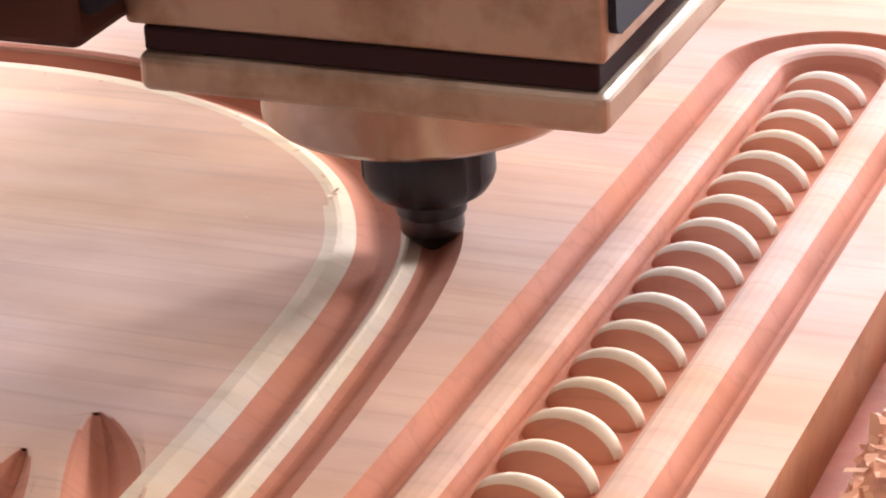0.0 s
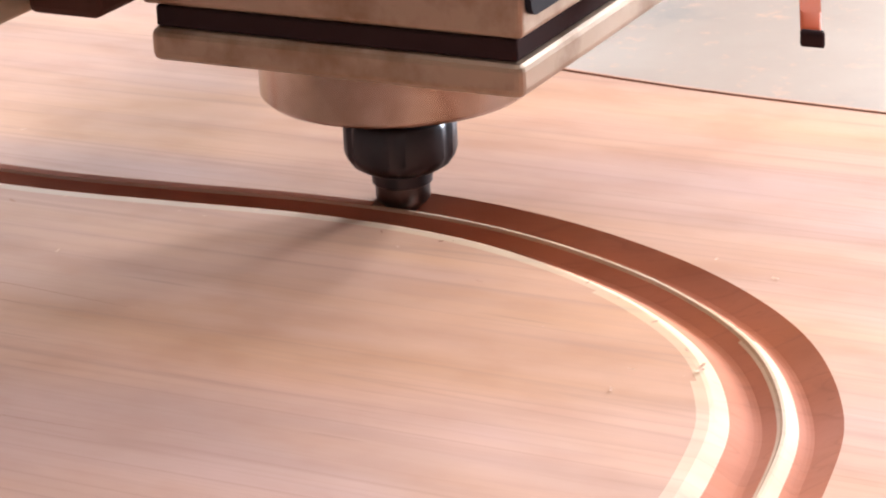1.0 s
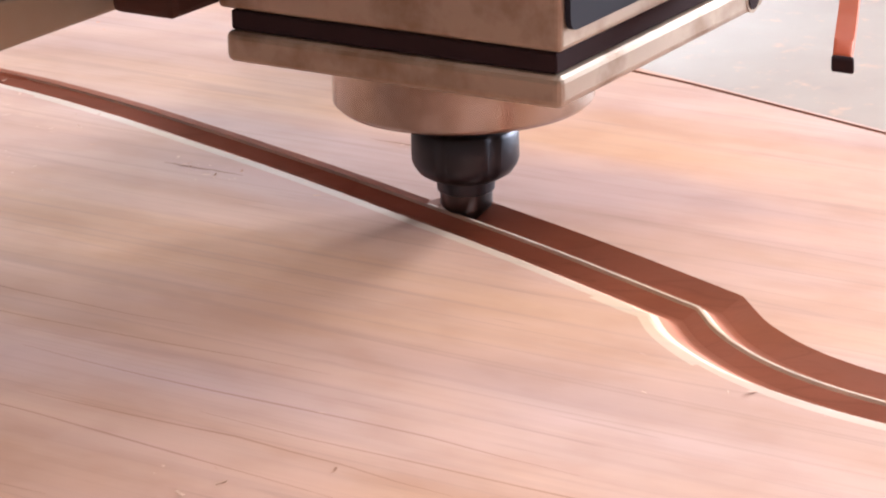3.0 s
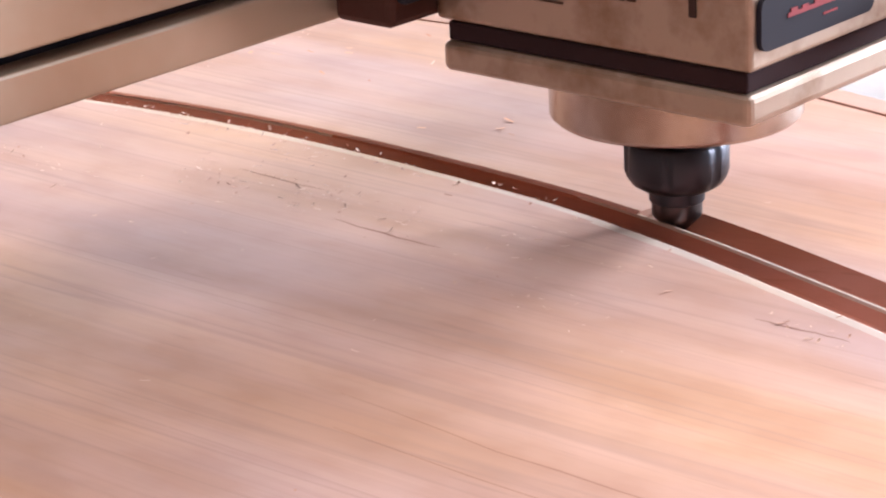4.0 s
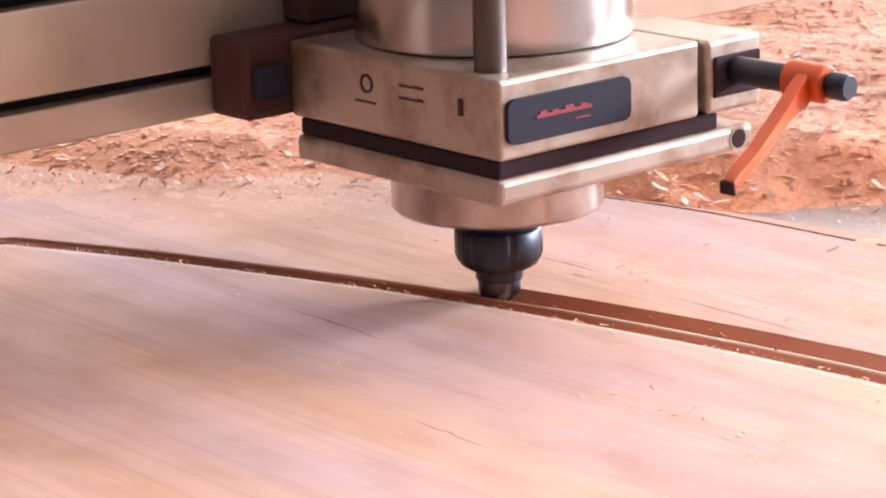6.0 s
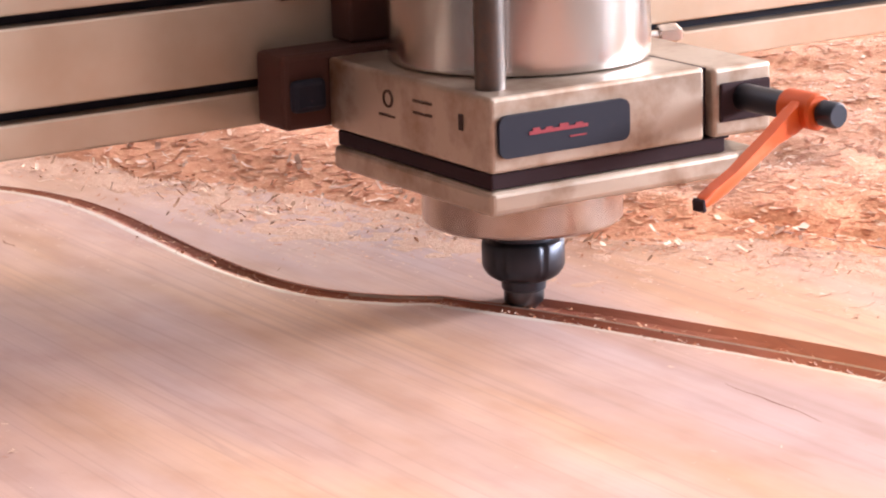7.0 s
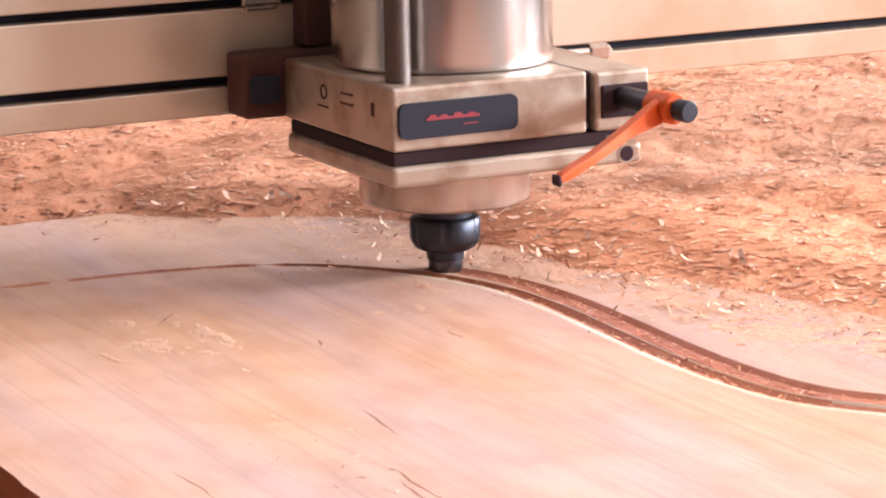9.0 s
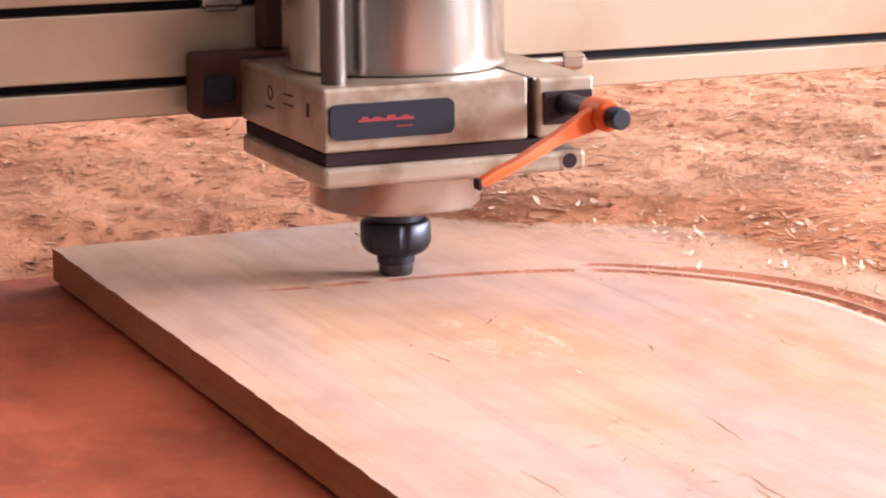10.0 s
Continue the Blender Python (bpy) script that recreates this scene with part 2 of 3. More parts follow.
def flat_ring(inner, outer, height, n=24):
    """A flat open ring about z."""
    b = bmesh.new()
    loops = [[b.verts.new((r * math.cos(2 * math.pi * k / n), r * math.sin(2 * math.pi * k / n), z)) for k in range(n)]
             for r, z in ((inner, 0), (outer, 0), (outer, height), (inner, height))]
    for lo, hi in zip(loops, loops[1:] + loops[:1]):
        for k in range(n):
            b.faces.new((lo[k], lo[(k + 1) % n], hi[(k + 1) % n], hi[k]))
    return b


def prism(outline, y0, y1, bevel=0.0):
    """An outline in x and z, drawn out from y0 to y1."""
    b = bmesh.new()
    lo = [b.verts.new((x, y0, z)) for x, z in outline]
    hi = [b.verts.new((x, y1, z)) for x, z in outline]
    n = len(outline)
    b.faces.new(lo)
    b.faces.new(hi[::-1])
    for k in range(n):
        b.faces.new((lo[k], hi[k], hi[(k + 1) % n], lo[(k + 1) % n]))
    if bevel:
        bmesh.ops.bevel(b, geom=b.edges[:], offset=bevel, segments=2, affect="EDGES", profile=.5)
    return b


def curve_points(pts, step):
    """A smooth line through pts, in even steps."""
    p = [Vector(q) for q in pts]
    p = [p[0] * 2 - p[1]] + p + [p[-1] * 2 - p[-2]]
    fine = []
    for a, b, c, d in zip(p, p[1:], p[2:], p[3:]):
        for k in range(24):
            s = k / 24
            fine.append(.5 * (2 * b + (c - a) * s + (2 * a - 5 * b + 4 * c - d) * s * s + (3 * b - a - 3 * c + d) * s ** 3))
    fine.append(p[-2])
    out, left = [fine[0]], step
    for a, b in zip(fine, fine[1:]):
        length = (b - a).length
        pos = 0.0
        while length - pos >= left:
            pos += left
            out.append(a.lerp(b, pos / length))
            left = step
        left -= length - pos
    out.append(fine[-1]) if (out[-1] - fine[-1]).length > step * .4 else None
    return out


def normals(line, reach=1):
    out = []
    for k in range(len(line)):
        d = line[min(k + reach, len(line) - 1)] - line[max(k - reach, 0)]
        out.append(Vector((-d.y, d.x)).normalized())
    return out


def lerp_table(x, table):
    for (a, va), (b, vb) in zip(table, table[1:]):
        if x <= b:
            return va + (vb - va) * max(0, (x - a) / (b - a))
    return table[-1][1]


# ---- the panel: outline, cut lines and carving ----
PANEL_T = .0235
NEAR, START, END, MID = -.270, -.158, 2.2385, 1.03
HALF = [(-0.2150, -0.0330), (-0.1539, -0.0316), (-0.1086, -0.0293), (-0.0431, -0.0232), (0.0038, -0.0118), (0.0519, 0.0165), (0.0893, 0.0604), (0.1144, 0.1129), (0.1267, 0.1645), (0.1281, 0.2210), (0.1220, 0.2796), (0.1178, 0.3299), (0.1187, 0.3799), (0.1277, 0.4188), (0.1445, 0.4488), (0.1656, 0.4702)]
ARCH = [(0.1656, 0.4702), (0.1936, 0.5435), (0.2126, 0.5994), (0.2381, 0.6776), (0.2592, 0.7502), (0.2750, 0.8096), (0.2884, 0.8796), (0.2943, 0.9548), (0.2962, 1.0300), (0.2928, 1.1051), (0.2828, 1.1797), (0.2695, 1.2493), (0.2555, 1.3089), (0.2354, 1.3815), (0.2085, 1.4591), (0.1884, 1.5143), (0.1570, 1.5841)]
LAST = [(0.1570, 1.5841), (0.1353, 1.6041), (0.1169, 1.6353), (0.1088, 1.6795), (0.1080, 1.7351), (0.1112, 1.8002), (0.1135, 1.8599), (0.1089, 1.9140), (0.0954, 1.9579), (0.0726, 1.9964), (0.0427, 2.0303), (0.0055, 2.0544), (-0.0493, 2.0705), (-0.1198, 2.0778), (-0.2000, 2.0797)]
CUTLINE = curve_points(HALF, .004)[:-1] + curve_points(ARCH, .004)[:-1] + curve_points(LAST, .004)
flip = lambda pts: [(x, 2 * MID - y) for x, y in reversed(pts)]
OUT_HALF = [(.282, START), (.284, 0), (.289, .12), (.298, .197), (.309, .26), (.3195, .31), (.3445, .39), (.365, .454), (.393, .55), (.421, .65), (.453, .79), (.474, .92), (.4825, MID)]
OUTLINE = curve_points(OUT_HALF + flip(OUT_HALF)[1:-1] + [(.282, END)], .03)


def depth_outer(p):
    if p.y < MID:
        return 1.0
    if p.x < .11 and p.y > 1.9:
        return lerp_table(p.x, [(-.2, .02), (.0, .06), (.02, .28), (.04, .48), (.06, .6), (.11, .7)])
    return lerp_table(p.y, [(1.0, 1.0), (1.5, 1.0), (1.75, .95), (2.0, .85)])


def depth_inner(p):
    if p.y < .8:
        return 1.0
    if p.x < .11 and p.y > 1.9:
        broken = max(.1, 1 + 1.5 * noise.noise((p.x * 55, 0, 12))) if p.x < .03 else 1
        return broken * lerp_table(p.x, [(-.2, .15), (-.1, .22), (.02, .27), (.07, .36), (.11, .5)])
    return lerp_table(p.y, [(.8, 1.0), (1.2, .8), (1.5, .75), (1.75, .65), (2.0, .5)])


def strip_rows(line, sections):
    """Rows of points across a line; sections(p) gives (offset to the left, height)."""
    return [[(p.x + n.x * v, p.y + n.y * v, z) for v, z in sections(p)] for p, n in zip(line, normals(line))]


def vee(centre, hw, d, s):
    """A V cut with a worn lip on its near side."""
    h = hw * s
    return [(centre - h - .0008, -.0001), (centre - h + .0004, -.0007 * s), (centre - h * .5, -d * s * .52), (centre - .001, -d * s), (centre + .001, -d * s),
            (centre + h * .5, -d * s * .52), (centre + h - .0003, -.0009 * s), (centre + h + .0012 * s, -.00035 * s), (centre + h + .0030 * s, -.0002 * s)]


GAP, HW, STEEP = .0155, .0098, .58
ACROSS = [-.0106, -.0102, -.0098, -.0090, -.005, -.0012, 0, .0012, .0035, .0050, .0060, .0066, .0072, .00775, .0083, .0090, .0100, .0112, GAP - .0012, GAP, GAP + .0012,
          GAP + .005, GAP + .0086, GAP + .0094, GAP + .0104, GAP + .0118, GAP + .0130, GAP + .0145, GAP + .0165, GAP + .0185]


def cut_depth(v, hw):
    return -max(0.0, min(hw - abs(v), hw - .0009)) * STEEP


def two_grooves(p, cross):
    """Two V cuts side by side; where they run across the grain their near flanks are widened."""
    ho, hi = HW * depth_outer(p), HW * depth_inner(p)
    flank_width = 1 + .65 * max(0, cross - .25) * hi / HW
    rows = []
    for k, v in enumerate(ACROSS):
        inner = cut_depth(v - GAP, hi) if v < GAP else cut_depth((v - GAP) / flank_width, hi)
        z = min(cut_depth(v, ho), inner)
        if abs(v - (ho + GAP - hi) / 2) < .00105:
            z = max(z, -.0009)
        z = max(z, -dust_level(p, v))
        rows.append((v, z if 0 < k < len(ACROSS) - 1 else 0))
    return rows


def dust_level(p, v):
    """How deep below the top the loose dust in the grooves lies; deep where they are clean."""
    level = lerp_table(p.y, [(1.2, .009), (1.45, .0036), (1.65, .0019), (2.0, .0015)])
    return level * (1 if v < .008 else 1.25) * (1 + .25 * noise.noise((p.x * 90, p.y * 90, v * 900)))


def lip_or_lit_flank(p, v, cross):
    """Whether a strip at offset v is pale: fibrous lips, and wider across the grain, painting lit flanks."""
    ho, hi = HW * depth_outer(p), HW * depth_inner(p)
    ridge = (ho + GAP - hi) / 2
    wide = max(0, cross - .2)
    flank_width = .0042 if .435 < p.y < .50 else .0024 + .0036 * wide
    return (hi > .4 * HW and abs(v - GAP - hi + .0006 + .0020 * wide - flank_width) < flank_width) or (hi > .5 * HW and ho > .6 * HW and -.0012 - .0042 * wide < v - ridge < .0012 + .0010 * wide)


ROPE_Y, ROPE_END = -.0970, .1665


def frame_lines():
    """The way round the rope carving, as its middle line and the directions away from it."""
    out = [(Vector((-.25 + k * .0052, ROPE_Y)), Vector((0, 1))) for k in range(80)]
    out += [(Vector((ROPE_END, ROPE_Y)), Vector((math.sin(radians(a)), math.cos(radians(a))))) for a in range(0, 181, 5)]
    out += [(Vector((-.25 + k * .0052, ROPE_Y)), Vector((0, -1))) for k in reversed(range(80))]
    return out


# outer groove, rounded bead, inner slope: distance from the middle line, height
FRAME_SECTION = [(.0422, 0), (.0414, -.0006), (.0368, -.0066), (.0352, -.0066), (.0308, -.0014), (.0295, -.0003), (.0270, .0002), (.0240, .0003), (.0212, -.0001), (.0195, -.0010),
                 (.0182, -.0034), (.0173, -.0064), (.0166, -.0070)]
FRAME_ROWS = [[(p.x + d.x * r, p.y + d.y * r, z) for r, z in FRAME_SECTION] for p, d in frame_lines()]


def build_rope_frame(root):
    b = bmesh.new()
    g = [[b.verts.new(q) for q in r] for r in FRAME_ROWS]
    for r0, r1 in zip(g, g[1:]):
        for k in range(len(r0) - 1):
            f = b.faces.new((r0[k], r0[k + 1], r1[k + 1], r1[k]))
            f.material_index = 1 if 4 <= k <= 8 else 0
    part("frame_groove", b, CUTWOOD, root, "routed groove and pale bead round the rope carving", more=(PANEL,))
    part("rope_channel", box(-.25, ROPE_END + .0168, ROPE_Y - .0172, ROPE_Y + .0172, -.0110, -.0068), CUTWOOD, root, "fresh reddish cut")


def leaf_line(x0, y0, x1, y1, bow):
    out = []
    for k in range(21):
        s = k / 20
        out.append(Vector((x0 + (x1 - x0) * s - (y1 - y0) * bow * math.sin(math.pi * s), y0 + (y1 - y0) * s + (x1 - x0) * bow * math.sin(math.pi * s))))
    return out


def leaf_section(line, hw):
    a, b = line[0], line[-1]
    swell = lambda p: .15 + .85 * max(0, math.sin(math.pi * min(1, max(0, (p - a).length / (b - a).length)))) ** .7
    return lambda p: [(-hw - .001, 0)] + vee(0, hw - .001, .007, swell(p)) + [(hw + .001, 0)]


leaf_a, leaf_b = leaf_line(-.136, .031, -.212, -.004, .05), leaf_line(-.160, .040, -.235, .014, -.04)
CARVING = [
    ("double_groove", CUTLINE, two_grooves),
    ("leaf_cut", leaf_a, leaf_section(leaf_a, .0105)),
    ("leaf_cut", leaf_b, leaf_section(leaf_b, .0085)),
]
scribe = [p + n * lerp_table(p.y, [(.6, .003), (.8, .017), (1.25, .017), (1.36, .003)]) for p, n in zip(OUTLINE, normals(OUTLINE))]
CARVING.append(("scribed_line", scribe[1:-8], lambda p: [(-.0014, 0), (-.0008, -.0012), (.0008, -.0012), (.0014, 0)]))


def build_panel():
    from mathutils.geometry import delaunay_2d_cdt
    root = tagged(new("carved_wood_panel"), "pale reddish hardwood panel with freshly routed grooves on the router bed", "wood panel")
    outer = [Vector((NEAR, START))] + [Vector((NEAR + .0012 * noise.noise((k * .23, 0, 2)) + random.gauss(0, .0002), START + (END - START) * k / 480)) for k in range(1, 480)] + [Vector((NEAR, END))]
    outer = (outer + list(reversed(OUTLINE)))[::-1]
    verts, faces, rows_of = [], [], []

    def loop(points):
        first = len(verts)
        verts.extend(points)
        faces.append(list(range(first, len(verts))))

    loop(outer)
    for name, line, sect in CARVING:
        rows = strip_rows(line, sect) if name != "double_groove" else [[(p.x + n.x * v, p.y + n.y * v, z) for v, z in two_grooves(p, abs(n.y))] for p, n in zip(line, cut_normals)]
        rows_of.append((name, rows))
        ring = [Vector(r[0][:2]) for r in rows] + [Vector(q[:2]) for q in rows[-1][1:-1]] + [Vector(r[-1][:2]) for r in reversed(rows)] + [Vector(q[:2]) for q in reversed(rows[0][1:-1])]
        loop(ring)
    loop([Vector(r[0][:2]) for r in reversed(FRAME_ROWS)])
    v2, _, f2, _, _, of = delaunay_2d_cdt(verts, [], faces, 1, 1e-6)
    bm = bmesh.new()
    bv = [bm.verts.new((v.x, v.y, 0)) for v in v2]
    for f, o in zip(f2, of):
        if o == [0]:
            bm.faces.new([bv[k] for k in f])
    low = [(q.x, q.y) for q in outer]
    bmesh.ops.delete(bm, geom=[v for v in bm.verts if not v.link_faces], context="VERTS")
    for f in bm.faces:
        if f.normal.z < 0:
            f.normal_flip()
    me = bpy.data.meshes.new("top_face")
    bm.normal_update()
    for f in bm.faces:
        if f.normal.z < 0:
            f.normal_flip()
    bm.to_mesh(me)
    bm.free()
    me.materials.append(PANEL)
    top = new("top_face", me)
    top.parent = root
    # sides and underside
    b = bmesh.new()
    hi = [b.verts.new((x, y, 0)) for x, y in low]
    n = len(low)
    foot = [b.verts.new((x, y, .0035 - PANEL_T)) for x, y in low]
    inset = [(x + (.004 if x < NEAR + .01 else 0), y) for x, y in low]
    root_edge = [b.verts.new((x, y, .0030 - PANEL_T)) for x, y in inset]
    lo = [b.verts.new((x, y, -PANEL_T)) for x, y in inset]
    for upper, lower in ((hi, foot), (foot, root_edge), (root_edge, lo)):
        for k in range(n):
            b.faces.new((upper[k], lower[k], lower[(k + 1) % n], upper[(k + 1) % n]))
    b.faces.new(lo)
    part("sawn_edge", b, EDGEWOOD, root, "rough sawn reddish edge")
    for name, rows in rows_of:
        b = bmesh.new()
        g = [[b.verts.new(q) for q in r] for r in rows]
        for row, (r0, r1) in enumerate(zip(g, g[1:])):
            for k in range(len(r0) - 1):
                f = b.faces.new((r0[k], r0[k + 1], r1[k + 1], r1[k]))
                if min(v.co.z for v in f.verts) > -.0004:
                    f.material_index = 2
                if name == "double_groove" and lip_or_lit_flank(CUTLINE[row], (ACROSS[k] + ACROSS[k + 1]) / 2, abs(cut_normals[row].y)):
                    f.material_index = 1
        part(name, b, {"scribed_line": CRACK}.get(name, CUTWOOD), root, "fresh reddish cut" if "groove" in name else "", more=(FIBRE_AND_LIT, PANEL))
    build_rope_frame(root)
    # twisted-rope carving
    b = bmesh.new()
    bmesh.ops.create_uvsphere(b, u_segments=40, v_segments=20, radius=1)
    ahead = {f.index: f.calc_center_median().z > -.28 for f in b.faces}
    for v in b.verts:
        z, y, x = v.co
        along = x * .0060 if x > 0 else x * .0125
        v.co = Vector((along + .0035 + y * .0035 - .0035 * y * y, y * .0160, z * .0080 * (1 - .25 * max(0, -x))))
    # crest faces get the pale wood: each twist's lit top, put into colour
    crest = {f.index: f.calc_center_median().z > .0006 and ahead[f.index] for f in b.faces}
    me = bpy.data.meshes.new("rope_twist")
    b.to_mesh(me)
    b.free()
    me.shade_smooth()
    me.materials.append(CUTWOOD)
    me.materials.append(FIBRE_AND_LIT)
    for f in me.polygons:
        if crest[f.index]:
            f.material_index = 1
    for k in range(22):
        ob = new("rope_twist", me)
        ob.parent = root
        ob.matrix_basis = pose(.160 - k * .0188, ROPE_Y, -.0072, 0, 0, -4)
    return root


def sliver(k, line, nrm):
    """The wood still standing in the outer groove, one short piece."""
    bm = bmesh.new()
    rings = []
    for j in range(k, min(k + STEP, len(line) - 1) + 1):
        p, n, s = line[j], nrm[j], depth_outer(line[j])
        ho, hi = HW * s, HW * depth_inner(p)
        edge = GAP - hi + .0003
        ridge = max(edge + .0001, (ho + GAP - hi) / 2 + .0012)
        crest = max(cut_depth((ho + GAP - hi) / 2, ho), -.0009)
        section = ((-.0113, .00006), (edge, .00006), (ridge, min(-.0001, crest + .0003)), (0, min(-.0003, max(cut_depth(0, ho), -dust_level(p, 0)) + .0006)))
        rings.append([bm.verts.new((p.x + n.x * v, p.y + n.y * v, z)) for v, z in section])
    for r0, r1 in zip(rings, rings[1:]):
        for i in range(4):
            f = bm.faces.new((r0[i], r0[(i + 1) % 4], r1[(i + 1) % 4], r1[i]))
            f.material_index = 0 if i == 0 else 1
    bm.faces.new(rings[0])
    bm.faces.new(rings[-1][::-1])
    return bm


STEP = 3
cut_normals = normals(CUTLINE, 5)
panel = build_panel()


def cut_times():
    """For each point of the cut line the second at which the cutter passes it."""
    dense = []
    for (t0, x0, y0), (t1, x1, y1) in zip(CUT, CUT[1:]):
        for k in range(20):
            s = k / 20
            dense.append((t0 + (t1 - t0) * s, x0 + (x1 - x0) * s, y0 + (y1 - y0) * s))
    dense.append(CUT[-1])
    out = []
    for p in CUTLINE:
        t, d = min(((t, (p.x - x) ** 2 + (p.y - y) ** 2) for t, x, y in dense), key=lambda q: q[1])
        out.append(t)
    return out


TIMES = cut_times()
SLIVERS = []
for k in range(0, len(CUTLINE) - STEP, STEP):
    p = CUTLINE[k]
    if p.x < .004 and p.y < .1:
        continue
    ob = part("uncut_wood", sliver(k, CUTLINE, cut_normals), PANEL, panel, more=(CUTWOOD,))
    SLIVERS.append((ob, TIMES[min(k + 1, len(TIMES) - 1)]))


# ---- router bed ----
def build_bed():
    root = tagged(new("router_bed"), "router bed with reddish dusty waste boards and a pale far side", "machine bed")
    part("waste_board", box(-.52, .255, -1.2, 4.2, -.068, -.0237, .003), BED, root, "reddish-brown dusty waste board")
    part("pale_table", box(.258, 1.75, -1.2, 4.2, -.068, -.0257, .003), PALE, root, "pale smooth table surface")
    part("frame", box(-.55, 1.78, -1.25, 4.25, -.22, -.070, .01), CREAM, root)
    for x in (-.4, 1.6):
        for y in (-1.1, 1.5, 4.1):
            part("leg", box(x - .05, x + .05, y - .05, y + .05, -.9, -.222, .006), CREAM, root)
    return root


build_bed()
ground = part("ground", box(-60, 60, -60, 60, -1.0, -.9), painted("concrete", (.36, .32, .29), .8, (.25, .2, .17), .5))
tagged(ground, "grey concrete workshop floor", "floor", kind="structure")


# ---- unseen workshop shell, added to shape the light ----
def build_shell():
    dim_render = painted("dim_wall_render", (.085, .070, .060), .9, (.055, .045, .04), .5)
    x0, x1, y0, y1, z0, z1 = -5.0, FAR_SIDE, -7.5, 8.5, -.9, 4.8
    for name, b in (("wall_west", box(x0 - .2, x0, y0 - .2, y1 + .2, z0, z1)), ("wall_south", box(x0, x1 + .2, y0 - .2, y0, z0, z1)), ("wall_north", box(x0, x1 + .2, y1, y1 + .2, z0, z1))):
        tagged(part(name, b, dim_render), "unseen dim grey wall, added to limit bounced light", "wall", kind="structure")
    bm = box(x1, x1 + .2, y0, y1, z0, SILL)
    bm = box(x1, x1 + .2, y0, y1, HEAD, z1, bm=bm)
    edges = [y0] + [v for bay in BAYS for v in bay[:2]] + [y1]
    for a, c in zip(edges[::2], edges[1::2]):
        bm = box(x1, x1 + .2, a, c, SILL, HEAD, bm=bm)
    for a, c, top, _ in BAYS:
        if top < HEAD:
            bm = box(x1, x1 + .2, a, c, top, HEAD, bm=bm)
    tagged(part("wall_east", bm, dim_render), "unseen wall with open bays, added to shape the daylight", "wall", kind="structure")
    # unseen ceiling, made pale as a reflector to fill the shadows
    tagged(part("ceiling", box(x0 - .2, x1 + .2, y0 - .2, y1 + .2, z1, z1 + .12), painted("fill_ceiling", (.62, .56, .52), .9, (.36, .30, .26), .5)), "unseen pale ceiling, added to bounce fill light down", "ceiling", kind="structure")


build_shell()


# ---- sawdust ----
def dust_into(x, y):
    """How far into the sawdust a place lies: 0 at its edge, 1 where it lies thick."""
    edge = lerp_table(y, [(-2, 1.1), (.8, .86), (1.1, .72), (1.3, .58), (1.4, .46), (1.5, .36), (1.6, .30), (1.66, .235), (1.75, .19), (1.85, .17), (2.0, .135), (2.139, .09), (2.2185, -.02), (2.26, -.06), (5, -.06)])
    start = (START - .006 - y) / .02 if x < .30 else -1
    rim = min((1.22 + .2 * noise.noise((y * 3, 0, 6)) - x) / .12, (3.05 + .3 * noise.noise((x * 3, 0, 7)) - y) / .12, (y + .52) / .08, (x + .46) / .05)
    return min(rim, max((x - edge) / .10, start, (y - END - .004) / .09)) + noise.noise((x * 11, y * 11, 8)) * .22 + noise.noise((x * 5, y * 7, 4)) * (.9 if x > .5 and y < 1.6 else 0)


def dust_height(x, y):
    """Height of the loose sawdust above the bed; below zero where there is none."""
    n = noise.noise((x * 7, y * 7, 0)) * .006 + noise.noise((x * 24, y * 24, 3)) * .002 + noise.noise((x * 80, y * 80, 5)) * .0010
    into = min(1.0, max(-.6, dust_into(x, y)))
    return into * .013 + n * min(1, max(.2, into + .3)) - .002


def on_panel(x, y):
    if not (NEAR < x and START < y < END):
        return False
    return x < lerp_table(y, [(p.y, p.x) for p in OUTLINE])


def build_dust(name, x0, x1, y0, y1, step, label):
    nx, ny = int((x1 - x0) / step), int((y1 - y0) / step)
    bm = bmesh.new()
    grid = {}
    for i in range(nx + 1):
        for j in range(ny + 1):
            x, y = x0 + i * step, y0 + j * step
            h = dust_height(x, y)
            base = 0.0 if on_panel(x, y) else -.0252
            lift = .0 if base == 0 else min(.0165, max(0, h) * 1.3)
            grid[i, j] = bm.verts.new((x, y, base + max(-.004, h) + lift))
    for i in range(nx):
        for j in range(ny):
            q = (grid[i, j], grid[i + 1, j], grid[i + 1, j + 1], grid[i, j + 1])
            bm.faces.new(q)
    bmesh.ops.delete(bm, geom=[f for f in bm.faces if all(v.co.z < (0 if on_panel(v.co.x, v.co.y) else -.0252) - .001 for v in f.verts)], context="FACES")
    ob = part(name, bm, DUST, smooth=True)
    return tagged(ob, label, "sawdust", kind="stuff")


build_dust("sawdust_heap", -.5, 1.3, .9, 3.3, .0085, "heap of loose orange-brown sawdust covering the bed")
build_dust("sawdust_drift", -.5, .30, -.62, START - .004, .008, "drift of coarse sawdust beside the panel")


